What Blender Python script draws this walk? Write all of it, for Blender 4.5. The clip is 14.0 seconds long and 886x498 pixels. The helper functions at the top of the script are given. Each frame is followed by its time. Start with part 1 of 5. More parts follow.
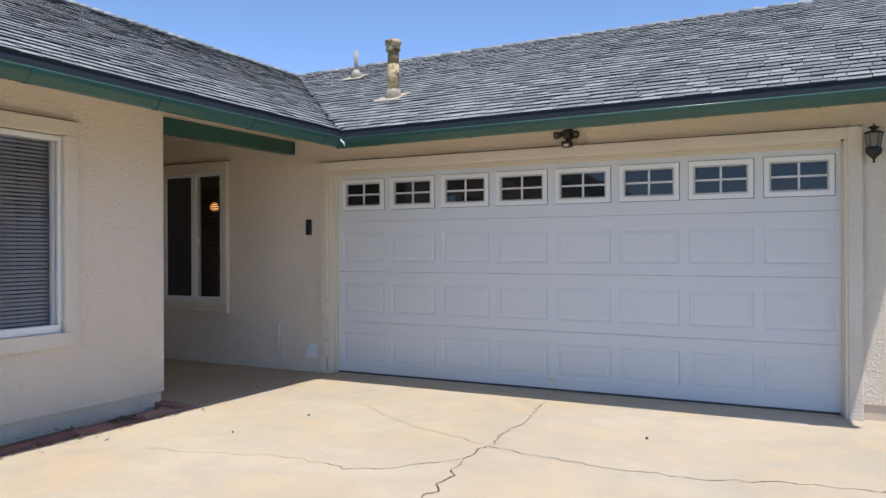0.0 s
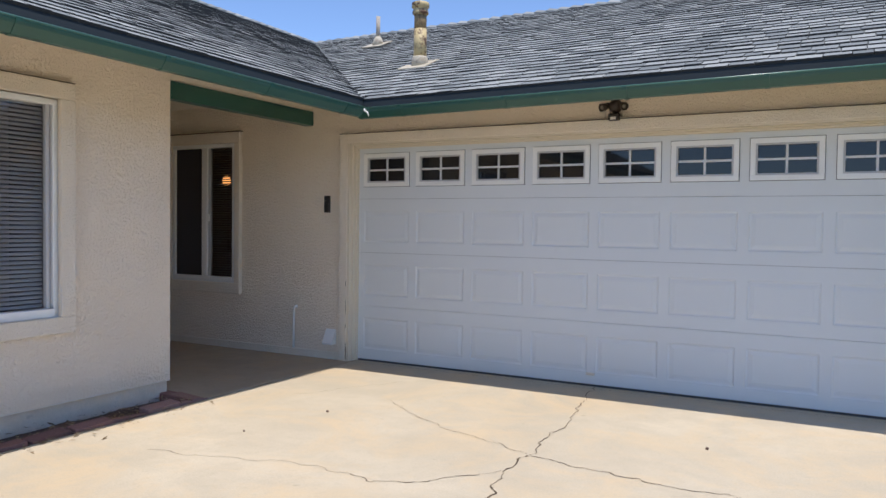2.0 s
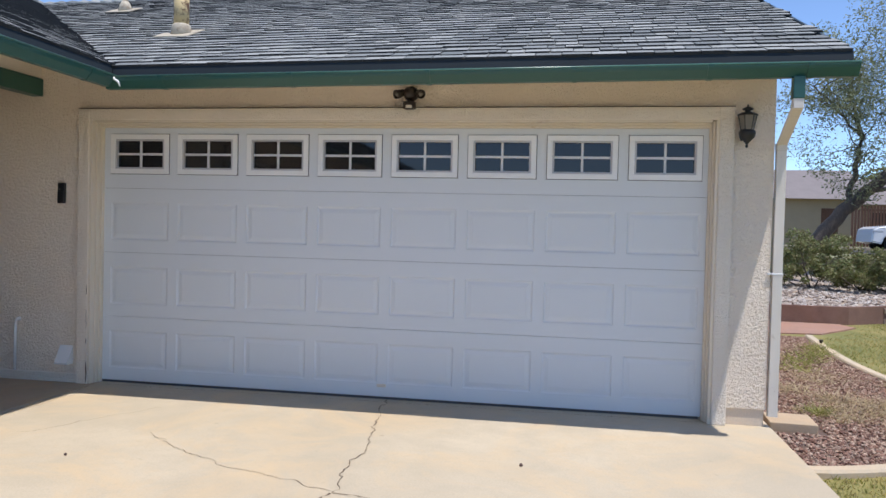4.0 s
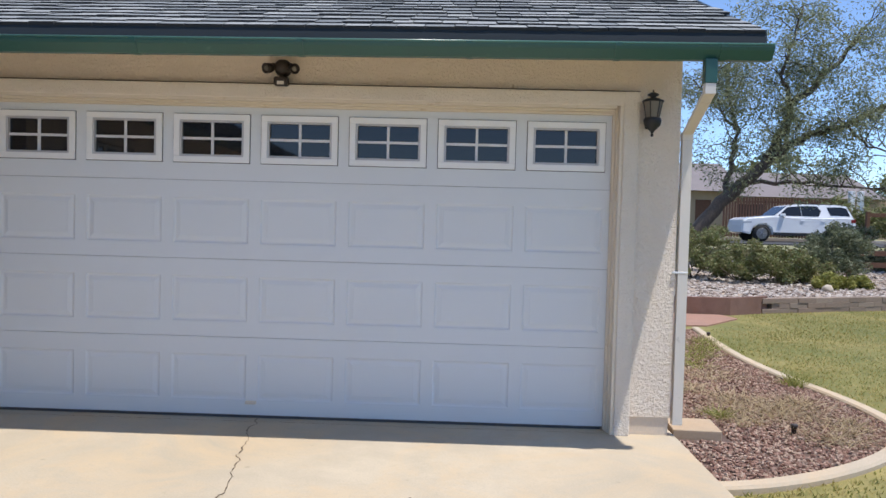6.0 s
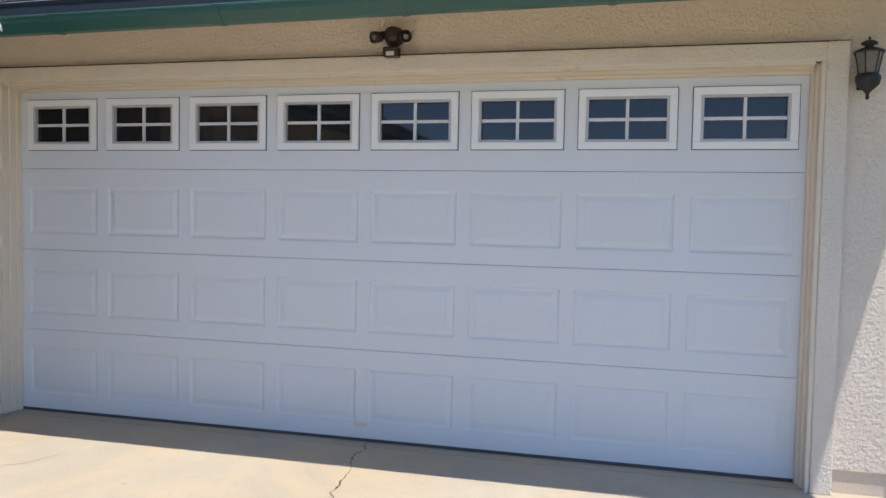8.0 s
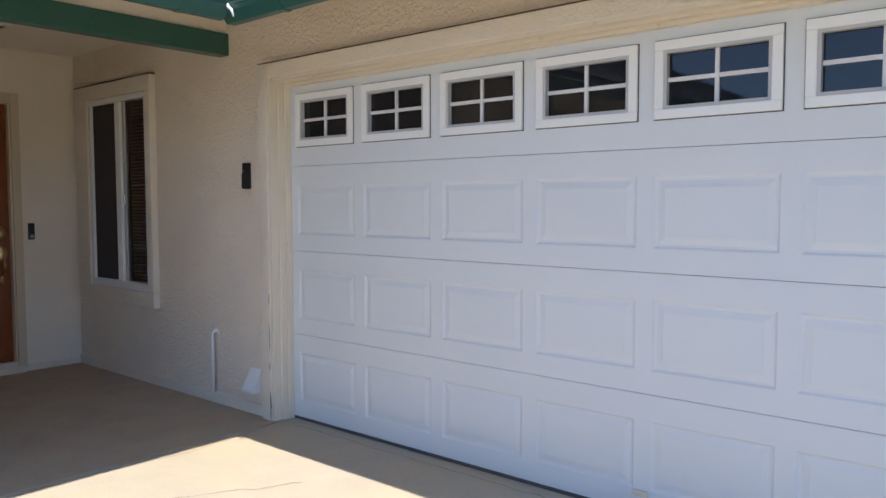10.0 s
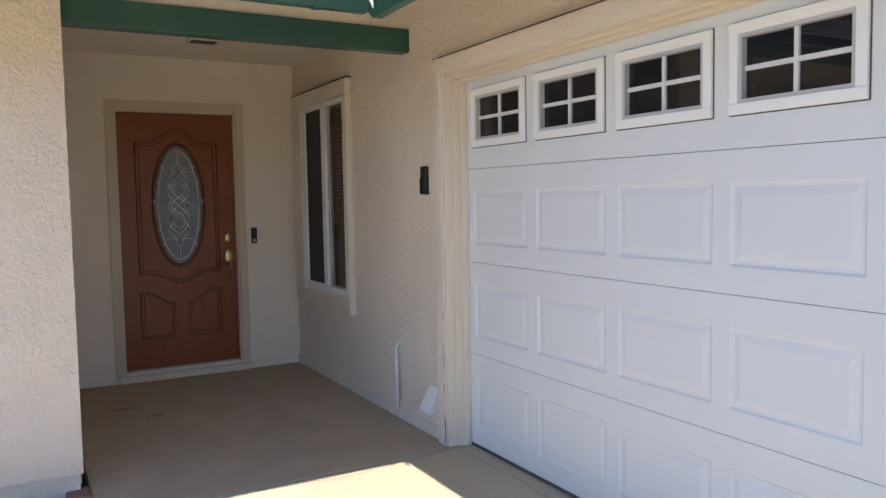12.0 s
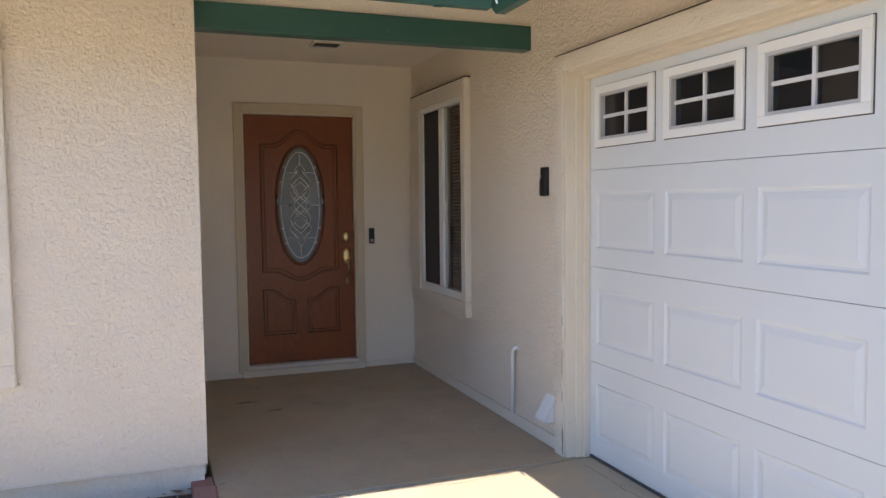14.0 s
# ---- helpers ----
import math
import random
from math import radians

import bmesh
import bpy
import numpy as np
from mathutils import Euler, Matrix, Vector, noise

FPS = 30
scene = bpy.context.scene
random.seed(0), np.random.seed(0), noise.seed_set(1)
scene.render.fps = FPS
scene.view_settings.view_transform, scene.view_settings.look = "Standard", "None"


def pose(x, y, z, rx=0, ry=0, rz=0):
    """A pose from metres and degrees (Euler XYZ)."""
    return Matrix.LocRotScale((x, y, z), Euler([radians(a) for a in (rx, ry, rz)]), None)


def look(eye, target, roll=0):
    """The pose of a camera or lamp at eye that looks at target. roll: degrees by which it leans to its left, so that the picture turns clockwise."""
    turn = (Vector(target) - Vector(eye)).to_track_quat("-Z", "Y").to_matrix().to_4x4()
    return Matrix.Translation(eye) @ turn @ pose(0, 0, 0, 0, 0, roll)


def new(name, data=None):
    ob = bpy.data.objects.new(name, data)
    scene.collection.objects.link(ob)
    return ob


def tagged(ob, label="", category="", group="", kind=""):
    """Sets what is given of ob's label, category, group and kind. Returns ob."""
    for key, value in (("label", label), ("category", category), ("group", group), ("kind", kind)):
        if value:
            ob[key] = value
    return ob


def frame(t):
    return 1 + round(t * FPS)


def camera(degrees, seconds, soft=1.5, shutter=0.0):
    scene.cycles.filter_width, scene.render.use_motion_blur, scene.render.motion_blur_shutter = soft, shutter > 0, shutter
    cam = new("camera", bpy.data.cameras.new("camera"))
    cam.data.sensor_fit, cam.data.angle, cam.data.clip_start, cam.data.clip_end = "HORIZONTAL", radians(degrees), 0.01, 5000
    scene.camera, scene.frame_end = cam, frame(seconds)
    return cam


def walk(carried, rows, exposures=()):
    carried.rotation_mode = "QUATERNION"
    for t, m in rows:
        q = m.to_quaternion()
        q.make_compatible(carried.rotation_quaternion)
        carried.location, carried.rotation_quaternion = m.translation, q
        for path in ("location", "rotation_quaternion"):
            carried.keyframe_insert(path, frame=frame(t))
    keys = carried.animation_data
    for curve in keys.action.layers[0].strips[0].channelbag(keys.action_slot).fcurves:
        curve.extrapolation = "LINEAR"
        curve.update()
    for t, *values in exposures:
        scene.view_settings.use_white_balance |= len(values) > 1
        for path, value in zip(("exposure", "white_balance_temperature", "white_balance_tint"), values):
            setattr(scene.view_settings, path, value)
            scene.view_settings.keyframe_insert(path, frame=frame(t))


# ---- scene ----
cam = camera(60.35, 14.0)
PATH = [
    (0, (4.809, -6.802, 1.305), (3.887, -5.028, 1.305), -0.2),
    (0.5, (4.755, -6.705, 1.307), (3.779, -4.96, 1.289), 0.1),
    (1, (4.666, -6.578, 1.311), (3.648, -4.857, 1.275), 0.3),
    (1.5, (4.552, -6.461, 1.328), (3.538, -4.737, 1.279), 0.5),
    (2, (4.39, -6.347, 1.343), (3.44, -4.588, 1.282), 0.7),
    (2.5, (4.249, -6.204, 1.327), (3.422, -4.384, 1.267), 1.0),
    (3, (4.101, -6.036, 1.331), (3.439, -4.149, 1.272), 1.3),
    (3.5, (4.002, -5.912, 1.334), (3.509, -3.975, 1.276), 1.3),
    (4, (3.893, -5.798, 1.322), (3.55, -3.828, 1.271), 1.4),
    (6.5, (3.848, -4.986, 1.368), (3.805, -2.988, 1.293), 1.5),
    (7, (3.939, -4.806, 1.356), (3.819, -2.811, 1.281), 1.4),
    (7.5, (3.967, -4.58, 1.342), (3.697, -2.601, 1.262), 1.2),
    (8, (3.965, -4.277, 1.357), (3.485, -2.338, 1.263), 1.1),
    (8.5, (3.97, -3.955, 1.351), (3.266, -2.087, 1.248), 0.8),
    (9, (3.958, -3.658, 1.357), (3.035, -1.887, 1.246), 0.5),
    (11.5, (3.82, -2.392, 1.423), (2.152, -1.296, 1.29), -0.9),
    (12, (3.798, -2.29, 1.445), (2.055, -1.319, 1.309), -1.0),
    (12.5, (3.748, -2.293, 1.447), (1.95, -1.426, 1.314), -0.9),
    (13, (3.704, -2.282, 1.437), (1.869, -1.495, 1.309), -0.7),
    (13.5, (3.692, -2.282, 1.438), (1.837, -1.546, 1.311), -0.7),
    (14, (3.691, -2.276, 1.442), (1.823, -1.571, 1.315), -0.6),
]
walk(cam, [(t, look(eye, target, roll)) for t, eye, target, roll in PATH], [(0, 0.73, 6300, 12.5), (4, 0.73, 6280, 12.5), (6.5, 0.76, 6270, 12.5), (9, 1.0, 6120, 11.5), (11.5, 1.38, 6430, 14), (14, 1.52, 6480, 14)])

# ---- light ----
SUN = Vector((0.255, -0.18, 1.0)).normalized()
world = bpy.data.worlds.new("sky")
scene.world = world
world.use_nodes = True
wn = world.node_tree.nodes
sky = wn.new("ShaderNodeTexSky")
sky.sky_type = "NISHITA"
sky.sun_disc = False
sky.sun_elevation = math.asin(SUN.z)
sky.sun_rotation = math.atan2(SUN.x, SUN.y)
sky.altitude, sky.air_density, sky.dust_density, sky.ozone_density = 2200, 0.85, 0.0, 3.5
wn["Background"].inputs[1].default_value = 0.136
world.node_tree.links.new(sky.outputs[0], wn["Background"].inputs[0])
lamp = bpy.data.lights.new("sun", "SUN")
lamp.energy, lamp.angle, lamp.color = 2.9, radians(0.53), (1.0, 0.95, 0.87)
sun = new("sun", lamp)
sun.matrix_world = look(SUN * 40, (0, 0, 0))


# ---- materials ----
def material(name, rough=0.6, metal=0.0):
    m = bpy.data.materials.new(name)
    m.use_nodes = True
    b = m.node_tree.nodes["Principled BSDF"]
    b.inputs["Roughness"].default_value = rough
    b.inputs["Metallic"].default_value = metal
    return m, m.node_tree.nodes, m.node_tree.links, b


def coords(n, l, scale=(1, 1, 1)):
    t = n.new("ShaderNodeTexCoord")
    mp = n.new("ShaderNodeMapping")
    mp.inputs["Scale"].default_value = scale
    l.new(t.outputs["Object"], mp.inputs[0])
    return mp.outputs[0]


def noise_tex(n, l, vec, scale, detail=4, rough=0.55, distort=0.0):
    t = n.new("ShaderNodeTexNoise")
    t.inputs["Scale"].default_value = scale
    t.inputs["Detail"].default_value = detail
    t.inputs["Roughness"].default_value = rough
    t.inputs["Distortion"].default_value = distort
    l.new(vec, t.inputs["Vector"])
    return t.outputs["Fac"]


def ramp(n, l, fac, stops):
    r = n.new("ShaderNodeValToRGB")
    while len(r.color_ramp.elements) < len(stops):
        r.color_ramp.elements.new(0.5)
    for e, (p, c) in zip(r.color_ramp.elements, stops):
        e.position, e.color = p, (*c, 1) if len(c) == 3 else c
    l.new(fac, r.inputs[0])
    return r.outputs[0]


def mixed(n, l, fac, a, b, kind="MIX"):
    m = n.new("ShaderNodeMix")
    m.data_type, m.blend_type = "RGBA", kind
    for sock, v in ((m.inputs[0], fac), (m.inputs[6], a), (m.inputs[7], b)):
        if isinstance(v, (int, float)):
            sock.default_value = v
        elif isinstance(v, tuple):
            sock.default_value = (*v, 1)
        else:
            l.new(v, sock)
    return m.outputs[2]


def bump(n, l, b, height, strength, distance, normal=None):
    k = n.new("ShaderNodeBump")
    k.inputs["Strength"].default_value = strength
    k.inputs["Distance"].default_value = distance
    l.new(height, k.inputs["Height"])
    if normal:
        l.new(normal, k.inputs["Normal"])
    l.new(k.outputs[0], b.inputs["Normal"])
    return k.outputs[0]


def grey(v):
    return (v, v, v)


def mat_stucco(name, color, patch=60.0, relief=0.004, dirt=0.92):
    """Skip-trowel plaster: raised plates and clumps with rough hollows between them."""
    m, n, l, b = material(name, 0.92)
    v = coords(n, l)
    big = noise_tex(n, l, v, 1.3, 3)
    zone = noise_tex(n, l, v, patch * 0.1, 3, 0.6)
    clump = noise_tex(n, l, v, patch, 5, 0.6, 0.25)
    sm = n.new("ShaderNodeMath")
    sm.operation = "MULTIPLY_ADD"
    sm.inputs[1].default_value = 0.5
    l.new(zone, sm.inputs[0])
    l.new(clump, sm.inputs[2])
    flat = ramp(n, l, sm.outputs[0], [(0.56, grey(0)), (0.93, grey(1))])
    fine = noise_tex(n, l, v, 170, 3, 0.65)
    c = mixed(n, l, ramp(n, l, big, [(0.35, grey(0)), (0.7, grey(1))]), tuple(x * dirt for x in color), color)
    c = mixed(n, l, flat, mixed(n, l, 1.0, c, (0.985, 0.98, 0.97), "MULTIPLY"), c)
    l.new(c, b.inputs["Base Color"])
    k = bump(n, l, b, fine, 0.45, 0.0022)
    bump(n, l, b, flat, 0.95, relief, k)
    return m


def mat_paint(name, color, rough=0.45, vary=0.9, grain=60, relief=0.0008, dirt=None, spots=(0.62, 0.75)):
    m, n, l, b = material(name, rough)
    v = coords(n, l)
    big = noise_tex(n, l, v, 1.7, 4)
    c = mixed(n, l, big, tuple(x * vary for x in color), color)
    if dirt:
        d = noise_tex(n, l, v, 11, 6, 0.7)
        c = mixed(n, l, ramp(n, l, d, [(spots[0], grey(0)), (spots[1], grey(1))]), c, dirt)
    l.new(c, b.inputs["Base Color"])
    bump(n, l, b, noise_tex(n, l, v, grain, 3), 0.4, relief)
    return m


def mat_concrete(name, color, tint):
    m, n, l, b = material(name, 0.85)
    v = coords(n, l)
    big = noise_tex(n, l, v, 0.55, 4, 0.6)
    mid = noise_tex(n, l, v, 3.1, 6, 0.65, 0.4)
    fine = noise_tex(n, l, v, 90, 4, 0.7)
    c = mixed(n, l, ramp(n, l, big, [(0.35, grey(0)), (0.68, grey(1))]), color, tint)
    c = mixed(n, l, ramp(n, l, mid, [(0.42, grey(0)), (0.72, grey(0.7))]), c, tuple(x * 0.76 for x in color))
    c = mixed(n, l, 0.25, c, ramp(n, l, fine, [(0.3, grey(0.45)), (0.65, grey(1))]), "MULTIPLY")
    rusty = noise_tex(n, l, v, 1.15, 7, 0.72, 0.8)
    c = mixed(n, l, ramp(n, l, rusty, [(0.47, grey(0)), (0.64, grey(0.6))]), c, (color[0] * 0.98, color[1] * 0.86, color[2] * 0.70))
    worn = noise_tex(n, l, v, 26, 6, 0.8)
    c = mixed(n, l, ramp(n, l, worn, [(0.54, grey(0)), (0.68, grey(0.6))]), c, tuple(x * 0.72 for x in color))
    spots = noise_tex(n, l, v, 7.3, 2)
    c = mixed(n, l, ramp(n, l, spots, [(0.73, grey(0)), (0.78, grey(0.45))]), c, tuple(x * 0.5 for x in color))
    l.new(c, b.inputs["Base Color"])
    k = bump(n, l, b, fine, 0.5, 0.002)
    bump(n, l, b, mid, 0.25, 0.01, k)
    return m


def mat_random(name, colors, rough=0.9, island=False, grain=60, relief=0.002):
    m, n, l, b = material(name, rough)
    if island:
        r = n.new("ShaderNodeNewGeometry").outputs["Random Per Island"]
    else:
        r = n.new("ShaderNodeObjectInfo").outputs["Random"]
    k = len(colors)
    c = ramp(n, l, r, [(i / k, x) for i, x in enumerate(colors)])
    v = coords(n, l)
    g = noise_tex(n, l, v, grain, 4, 0.7)
    c = mixed(n, l, 0.5, c, ramp(n, l, g, [(0.3, grey(0.5)), (0.7, grey(1))]), "MULTIPLY")
    l.new(c, b.inputs["Base Color"])
    bump(n, l, b, g, 0.6, relief)
    return m


def mat_glass(name, tint=(1, 1, 1), gloss=0.02):
    m, n, l, b = material(name, gloss)
    out = n["Material Output"]
    n.remove(b)
    fr = n.new("ShaderNodeFresnel")
    fr.inputs[0].default_value = 1.45
    gl = n.new("ShaderNodeBsdfGlossy")
    gl.inputs["Roughness"].default_value = gloss
    tr = n.new("ShaderNodeBsdfTransparent")
    tr.inputs[0].default_value = (*tint, 1)
    mx = n.new("ShaderNodeMixShader")
    l.new(fr.outputs[0], mx.inputs[0])
    l.new(tr.outputs[0], mx.inputs[1])
    l.new(gl.outputs[0], mx.inputs[2])
    l.new(mx.outputs[0], out.inputs[0])
    return m


def mat_wood(name, dark, light, scale=(1, 1, 1), rough=0.4):
    m, n, l, b = material(name, rough)
    v = coords(n, l, scale)
    g = noise_tex(n, l, v, 14, 6, 0.7, 1.2)
    big = noise_tex(n, l, v, 2.2, 3)
    c = ramp(n, l, g, [(0.35, dark), (0.62, light)])
    c = mixed(n, l, ramp(n, l, big, [(0.3, grey(0.8)), (0.7, grey(1))]), tuple(x * 0.8 for x in light), c)
    l.new(c, b.inputs["Base Color"])
    bump(n, l, b, g, 0.3, 0.001)
    return m


STUCCO = mat_stucco("stucco", (0.90, 0.79, 0.655), 48.0, 0.0105, 0.95)
TRIM = mat_stucco("stucco_trim", (0.86, 0.775, 0.655), 70.0, 0.006)
JAMB = mat_paint("jamb_paint", (0.74, 0.655, 0.52), 0.6, 0.9, dirt=(0.55, 0.43, 0.29))
CASING = mat_paint("beige_casing_paint", (0.66, 0.55, 0.39), 0.55, 0.9)
PORCH = mat_stucco("porch_stucco", (0.87, 0.775, 0.655), 60.0, 0.0025, 0.95)
FOOT = mat_concrete("footing_concrete", (0.42, 0.37, 0.31), (0.50, 0.44, 0.36))
DRIVE = mat_concrete("driveway_concrete", (0.585, 0.50, 0.37), (0.455, 0.385, 0.28))
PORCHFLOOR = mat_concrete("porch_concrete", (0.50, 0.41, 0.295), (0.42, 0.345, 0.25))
DOORWHITE = mat_paint("garage_door_paint", (0.695, 0.722, 0.732), 0.55, 0.95, 220, 0.0004)
WHITE = mat_paint("white_vinyl", (0.84, 0.84, 0.82), 0.35, 0.95)
# paler, glossier green puts the rolled lip's highlight into its colour
LIPGREEN = mat_paint("lip_highlight_green", (0.07, 0.17, 0.13), 0.28, 0.8)
GREEN = mat_paint("green_paint", (0.025, 0.10, 0.08), 0.32, 0.8, dirt=(0.05, 0.13, 0.10))
FASCIA = mat_paint("dark_fascia_paint", (0.018, 0.042, 0.062), 0.5, 0.8)
TONES = [(0.150, 0.165, 0.167), (0.235, 0.252, 0.252), (0.295, 0.31, 0.306), (0.185, 0.20, 0.202), (0.345, 0.358, 0.348)]
SHINGLE = mat_random("shingle", TONES, 0.9, False, 120, 0.002)
SHINGLES = mat_random("shingle_field", TONES, 0.9, True, 120, 0.002)
DECK = mat_paint("roof_deck", (0.04, 0.042, 0.045), 0.9)
GLASS = mat_glass("window_glass")
PANE = mat_paint("dark_pane", (0.012, 0.013, 0.016), 0.03, 0.9, 2, 0.0)
DARK = mat_paint("dark_interior", (0.03, 0.028, 0.026), 0.8)
ROOM = mat_paint("room_wall", (0.22, 0.20, 0.20), 0.9)
FOOTING = mat_concrete("painted_footing", (0.78, 0.68, 0.56), (0.60, 0.50, 0.39))
SCREEN = mat_paint("screen_mesh", (0.055, 0.05, 0.055), 0.9, 0.8, 400, 0.001)
SEAL = mat_paint("grey_rubber", (0.09, 0.08, 0.075), 0.8)
BLIND = mat_paint("blind_slat", (0.32, 0.315, 0.31), 0.5)
EDGE = mat_paint("dark_shingle_edge", (0.035, 0.037, 0.039), 0.95)
BLACK = mat_paint("black_plastic", (0.012, 0.012, 0.014), 0.35)
# fills the cracks; also colours the dirt and shadow strip on the trims
CRACK = mat_paint("crack_dirt_shade", (0.10, 0.07, 0.045), 0.95)
SOIL = mat_concrete("soil", (0.10, 0.062, 0.045), (0.16, 0.09, 0.065))


# ---- builders ----
def box(bm, x0, x1, y0, y1, z0, z1, bevel=0.0):
    r = bmesh.ops.create_cube(bm, size=1, matrix=Matrix.Translation(((x0 + x1) / 2, (y0 + y1) / 2, (z0 + z1) / 2)) @ Matrix.Diagonal((abs(x1 - x0), abs(y1 - y0), abs(z1 - z0), 1)))
    if bevel:
        edges = list({e for v in r["verts"] for e in v.link_edges})
        bmesh.ops.bevel(bm, geom=edges, offset=bevel, segments=2, affect="EDGES", profile=0.5)


def tube(bm, a, b, r0, r1=None, seg=12):
    a, b = Vector(a), Vector(b)
    d = b - a
    m = Matrix.Translation((a + b) / 2) @ d.to_track_quat("Z", "Y").to_matrix().to_4x4()
    bmesh.ops.create_cone(bm, cap_ends=True, segments=seg, radius1=r0, radius2=r0 if r1 is None else r1, depth=d.length, matrix=m)


def lathe(bm, rings, at=(0, 0, 0), seg=16):
    rows = []
    for r, z in rings:
        rows.append([bm.verts.new((at[0] + r * math.cos(2 * math.pi * i / seg), at[1] + r * math.sin(2 * math.pi * i / seg), at[2] + z)) for i in range(seg)])
    for a, b in zip(rows, rows[1:]):
        for i in range(seg):
            bm.faces.new((a[i], a[(i + 1) % seg], b[(i + 1) % seg], b[i]))
    bm.faces.new(rows[0][::-1])
    bm.faces.new(rows[-1])


def prism(bm, outline, way):
    """Extrude a closed outline of points along the vector way."""
    way = Vector(way)
    a = [bm.verts.new(p) for p in outline]
    b = [bm.verts.new(Vector(p) + way) for p in outline]
    for i in range(len(a)):
        j = (i + 1) % len(a)
        bm.faces.new((a[i], a[j], b[j], b[i]))
    bm.faces.new(a[::-1])
    bm.faces.new(b)
    bmesh.ops.recalc_face_normals(bm, faces=bm.faces)


def mesh(name, bm, mat, smooth=False):
    d = bpy.data.meshes.new(name)
    bmesh.ops.recalc_face_normals(bm, faces=bm.faces)
    if smooth:
        for f in bm.faces:
            f.smooth = True
    bm.to_mesh(d)
    bm.free()
    d.materials.append(mat)
    return d


def part(name, bm, mat, parent, label="", smooth=False):
    ob = new(name, mesh(name, bm, mat, smooth))
    ob.parent = parent
    return tagged(ob, label) if label else ob


def solid(name, bm, mat, label, category, kind="structure", smooth=False):
    return tagged(new(name, mesh(name, bm, mat, smooth)), label, category, kind=kind)


def thing(name, label, category, at=(0, 0, 0), group="", kind=""):
    ob = new(name)
    ob.matrix_world = Matrix.Translation(at)
    ob.empty_display_size = 0.1
    return tagged(ob, label, category, group, kind)


def boxpart(name, dims, mat, parent, bevel=0.0, label=""):
    bm = bmesh.new()
    box(bm, *dims, bevel)
    return part(name, bm, mat, parent, label)


# ---- the plan ----
FACE = -0.11        # outer face of the garage wall
WING = -0.386       # outer face of the wing wall
WEND = -2.06        # corner of the wing at the porch
ENTRY = -2.806      # wall with the front door
EAST = 5.25         # east corner of the garage
GROUND = -0.09
PAVE = -0.022

# ---- ground ----
bm = bmesh.new()
bmesh.ops.create_grid(bm, x_segments=2, y_segments=2, size=1500, matrix=Matrix.Translation((0, 0, GROUND - 0.03)))
EARTH = mat_concrete("dry_earth", (0.30, 0.25, 0.17), (0.22, 0.22, 0.12))
solid("ground", bm, EARTH, "dry bare earth and thin grass reaching the horizon", "ground")

bm = bmesh.new()
box(bm, 0.004, 5.29, -16.0, 0.25, PAVE - 0.12, PAVE, 0.008)
driveway = solid("driveway", bm, DRIVE, "sunlit tan concrete driveway with branching cracks", "driveway")
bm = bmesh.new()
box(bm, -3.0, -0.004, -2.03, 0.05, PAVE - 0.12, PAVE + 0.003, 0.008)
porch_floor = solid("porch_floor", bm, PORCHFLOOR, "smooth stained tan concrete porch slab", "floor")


def wall(name, boxes, mat, label):
    bm = bmesh.new()
    for b in boxes:
        box(bm, *b)
    return solid(name, bm, mat, label, "wall")


T = 0.16


def wall_grid(name, axis, face, cuts, levels, empty, mat, label):
    """One connected wall of thickness T behind its face, with the cells named in empty left open."""
    bm = bmesh.new()
    made = {}

    def vert(i, j, k):
        if (i, j, k) not in made:
            d = face + (T if axis == "x" else -T) * k
            made[i, j, k] = bm.verts.new((cuts[i], d, levels[j]) if axis == "x" else (d, cuts[i], levels[j]))
        return made[i, j, k]

    full = {(i, j) for i in range(len(cuts) - 1) for j in range(len(levels) - 1)} - set(empty)
    for i, j in full:
        for k in (0, 1):
            bm.faces.new([vert(i, j, k), vert(i + 1, j, k), vert(i + 1, j + 1, k), vert(i, j + 1, k)])
        for (di, dj), (p, q) in (((-1, 0), ((0, 0), (0, 1))), ((1, 0), ((1, 0), (1, 1))), ((0, -1), ((0, 0), (1, 0))), ((0, 1), ((0, 1), (1, 1)))):
            if (i + di, j + dj) not in full:
                bm.faces.new([vert(i + p[0], j + p[1], 0), vert(i + q[0], j + q[1], 0), vert(i + q[0], j + q[1], 1), vert(i + p[0], j + p[1], 1)])
    return solid(name, bm, mat, label, "wall")


wall_grid("wall_garage", "x", FACE, [ENTRY - 0.2, -2.49, -1.52, -0.06, 4.87, EAST], [0.04, 0.1, 0.70, 2.19, 2.2, 2.6, 2.68],
          [(1, 2), (1, 3), (3, 0), (3, 1), (3, 2), (4, 0), (3, 5), (4, 5)], STUCCO, "cream skip-trowel stucco wall around the garage door")
wall("wall_garage_east", [(EAST - T, EAST, FACE + T, 7.3, 0.1, 2.73), ], STUCCO, "cream stucco side wall of the garage")
wall("wall_garage_back", [(-7.0, EAST - T, 7.14, 7.3, -0.1, 2.73)], STUCCO, "plain cream stucco back wall")
wall_grid("wall_wing", "y", WING, [-11.5, -4.42, -3.0, WEND], [0.085, 0.66, 2.19, 2.8], [(1, 1)], STUCCO, "cream skip-trowel stucco wall of the house wing")
wall("wall_wing_porch", [(ENTRY - 0.2, WING - T, WEND - T, WEND, -0.02, 2.8)], PORCH, "cream stucco side wall of the porch")
wall("wall_wing_south", [(-6.5, WING - T, -11.5, -11.34, -0.1, 2.75)], STUCCO, "plain cream stucco end wall of the wing")
wall_grid("wall_entry", "y", ENTRY, [WEND, -1.60, -0.61, FACE], [-0.02, 2.2, 2.7], [(1, 0)], PORCH, "shaded cream wall around the front door")
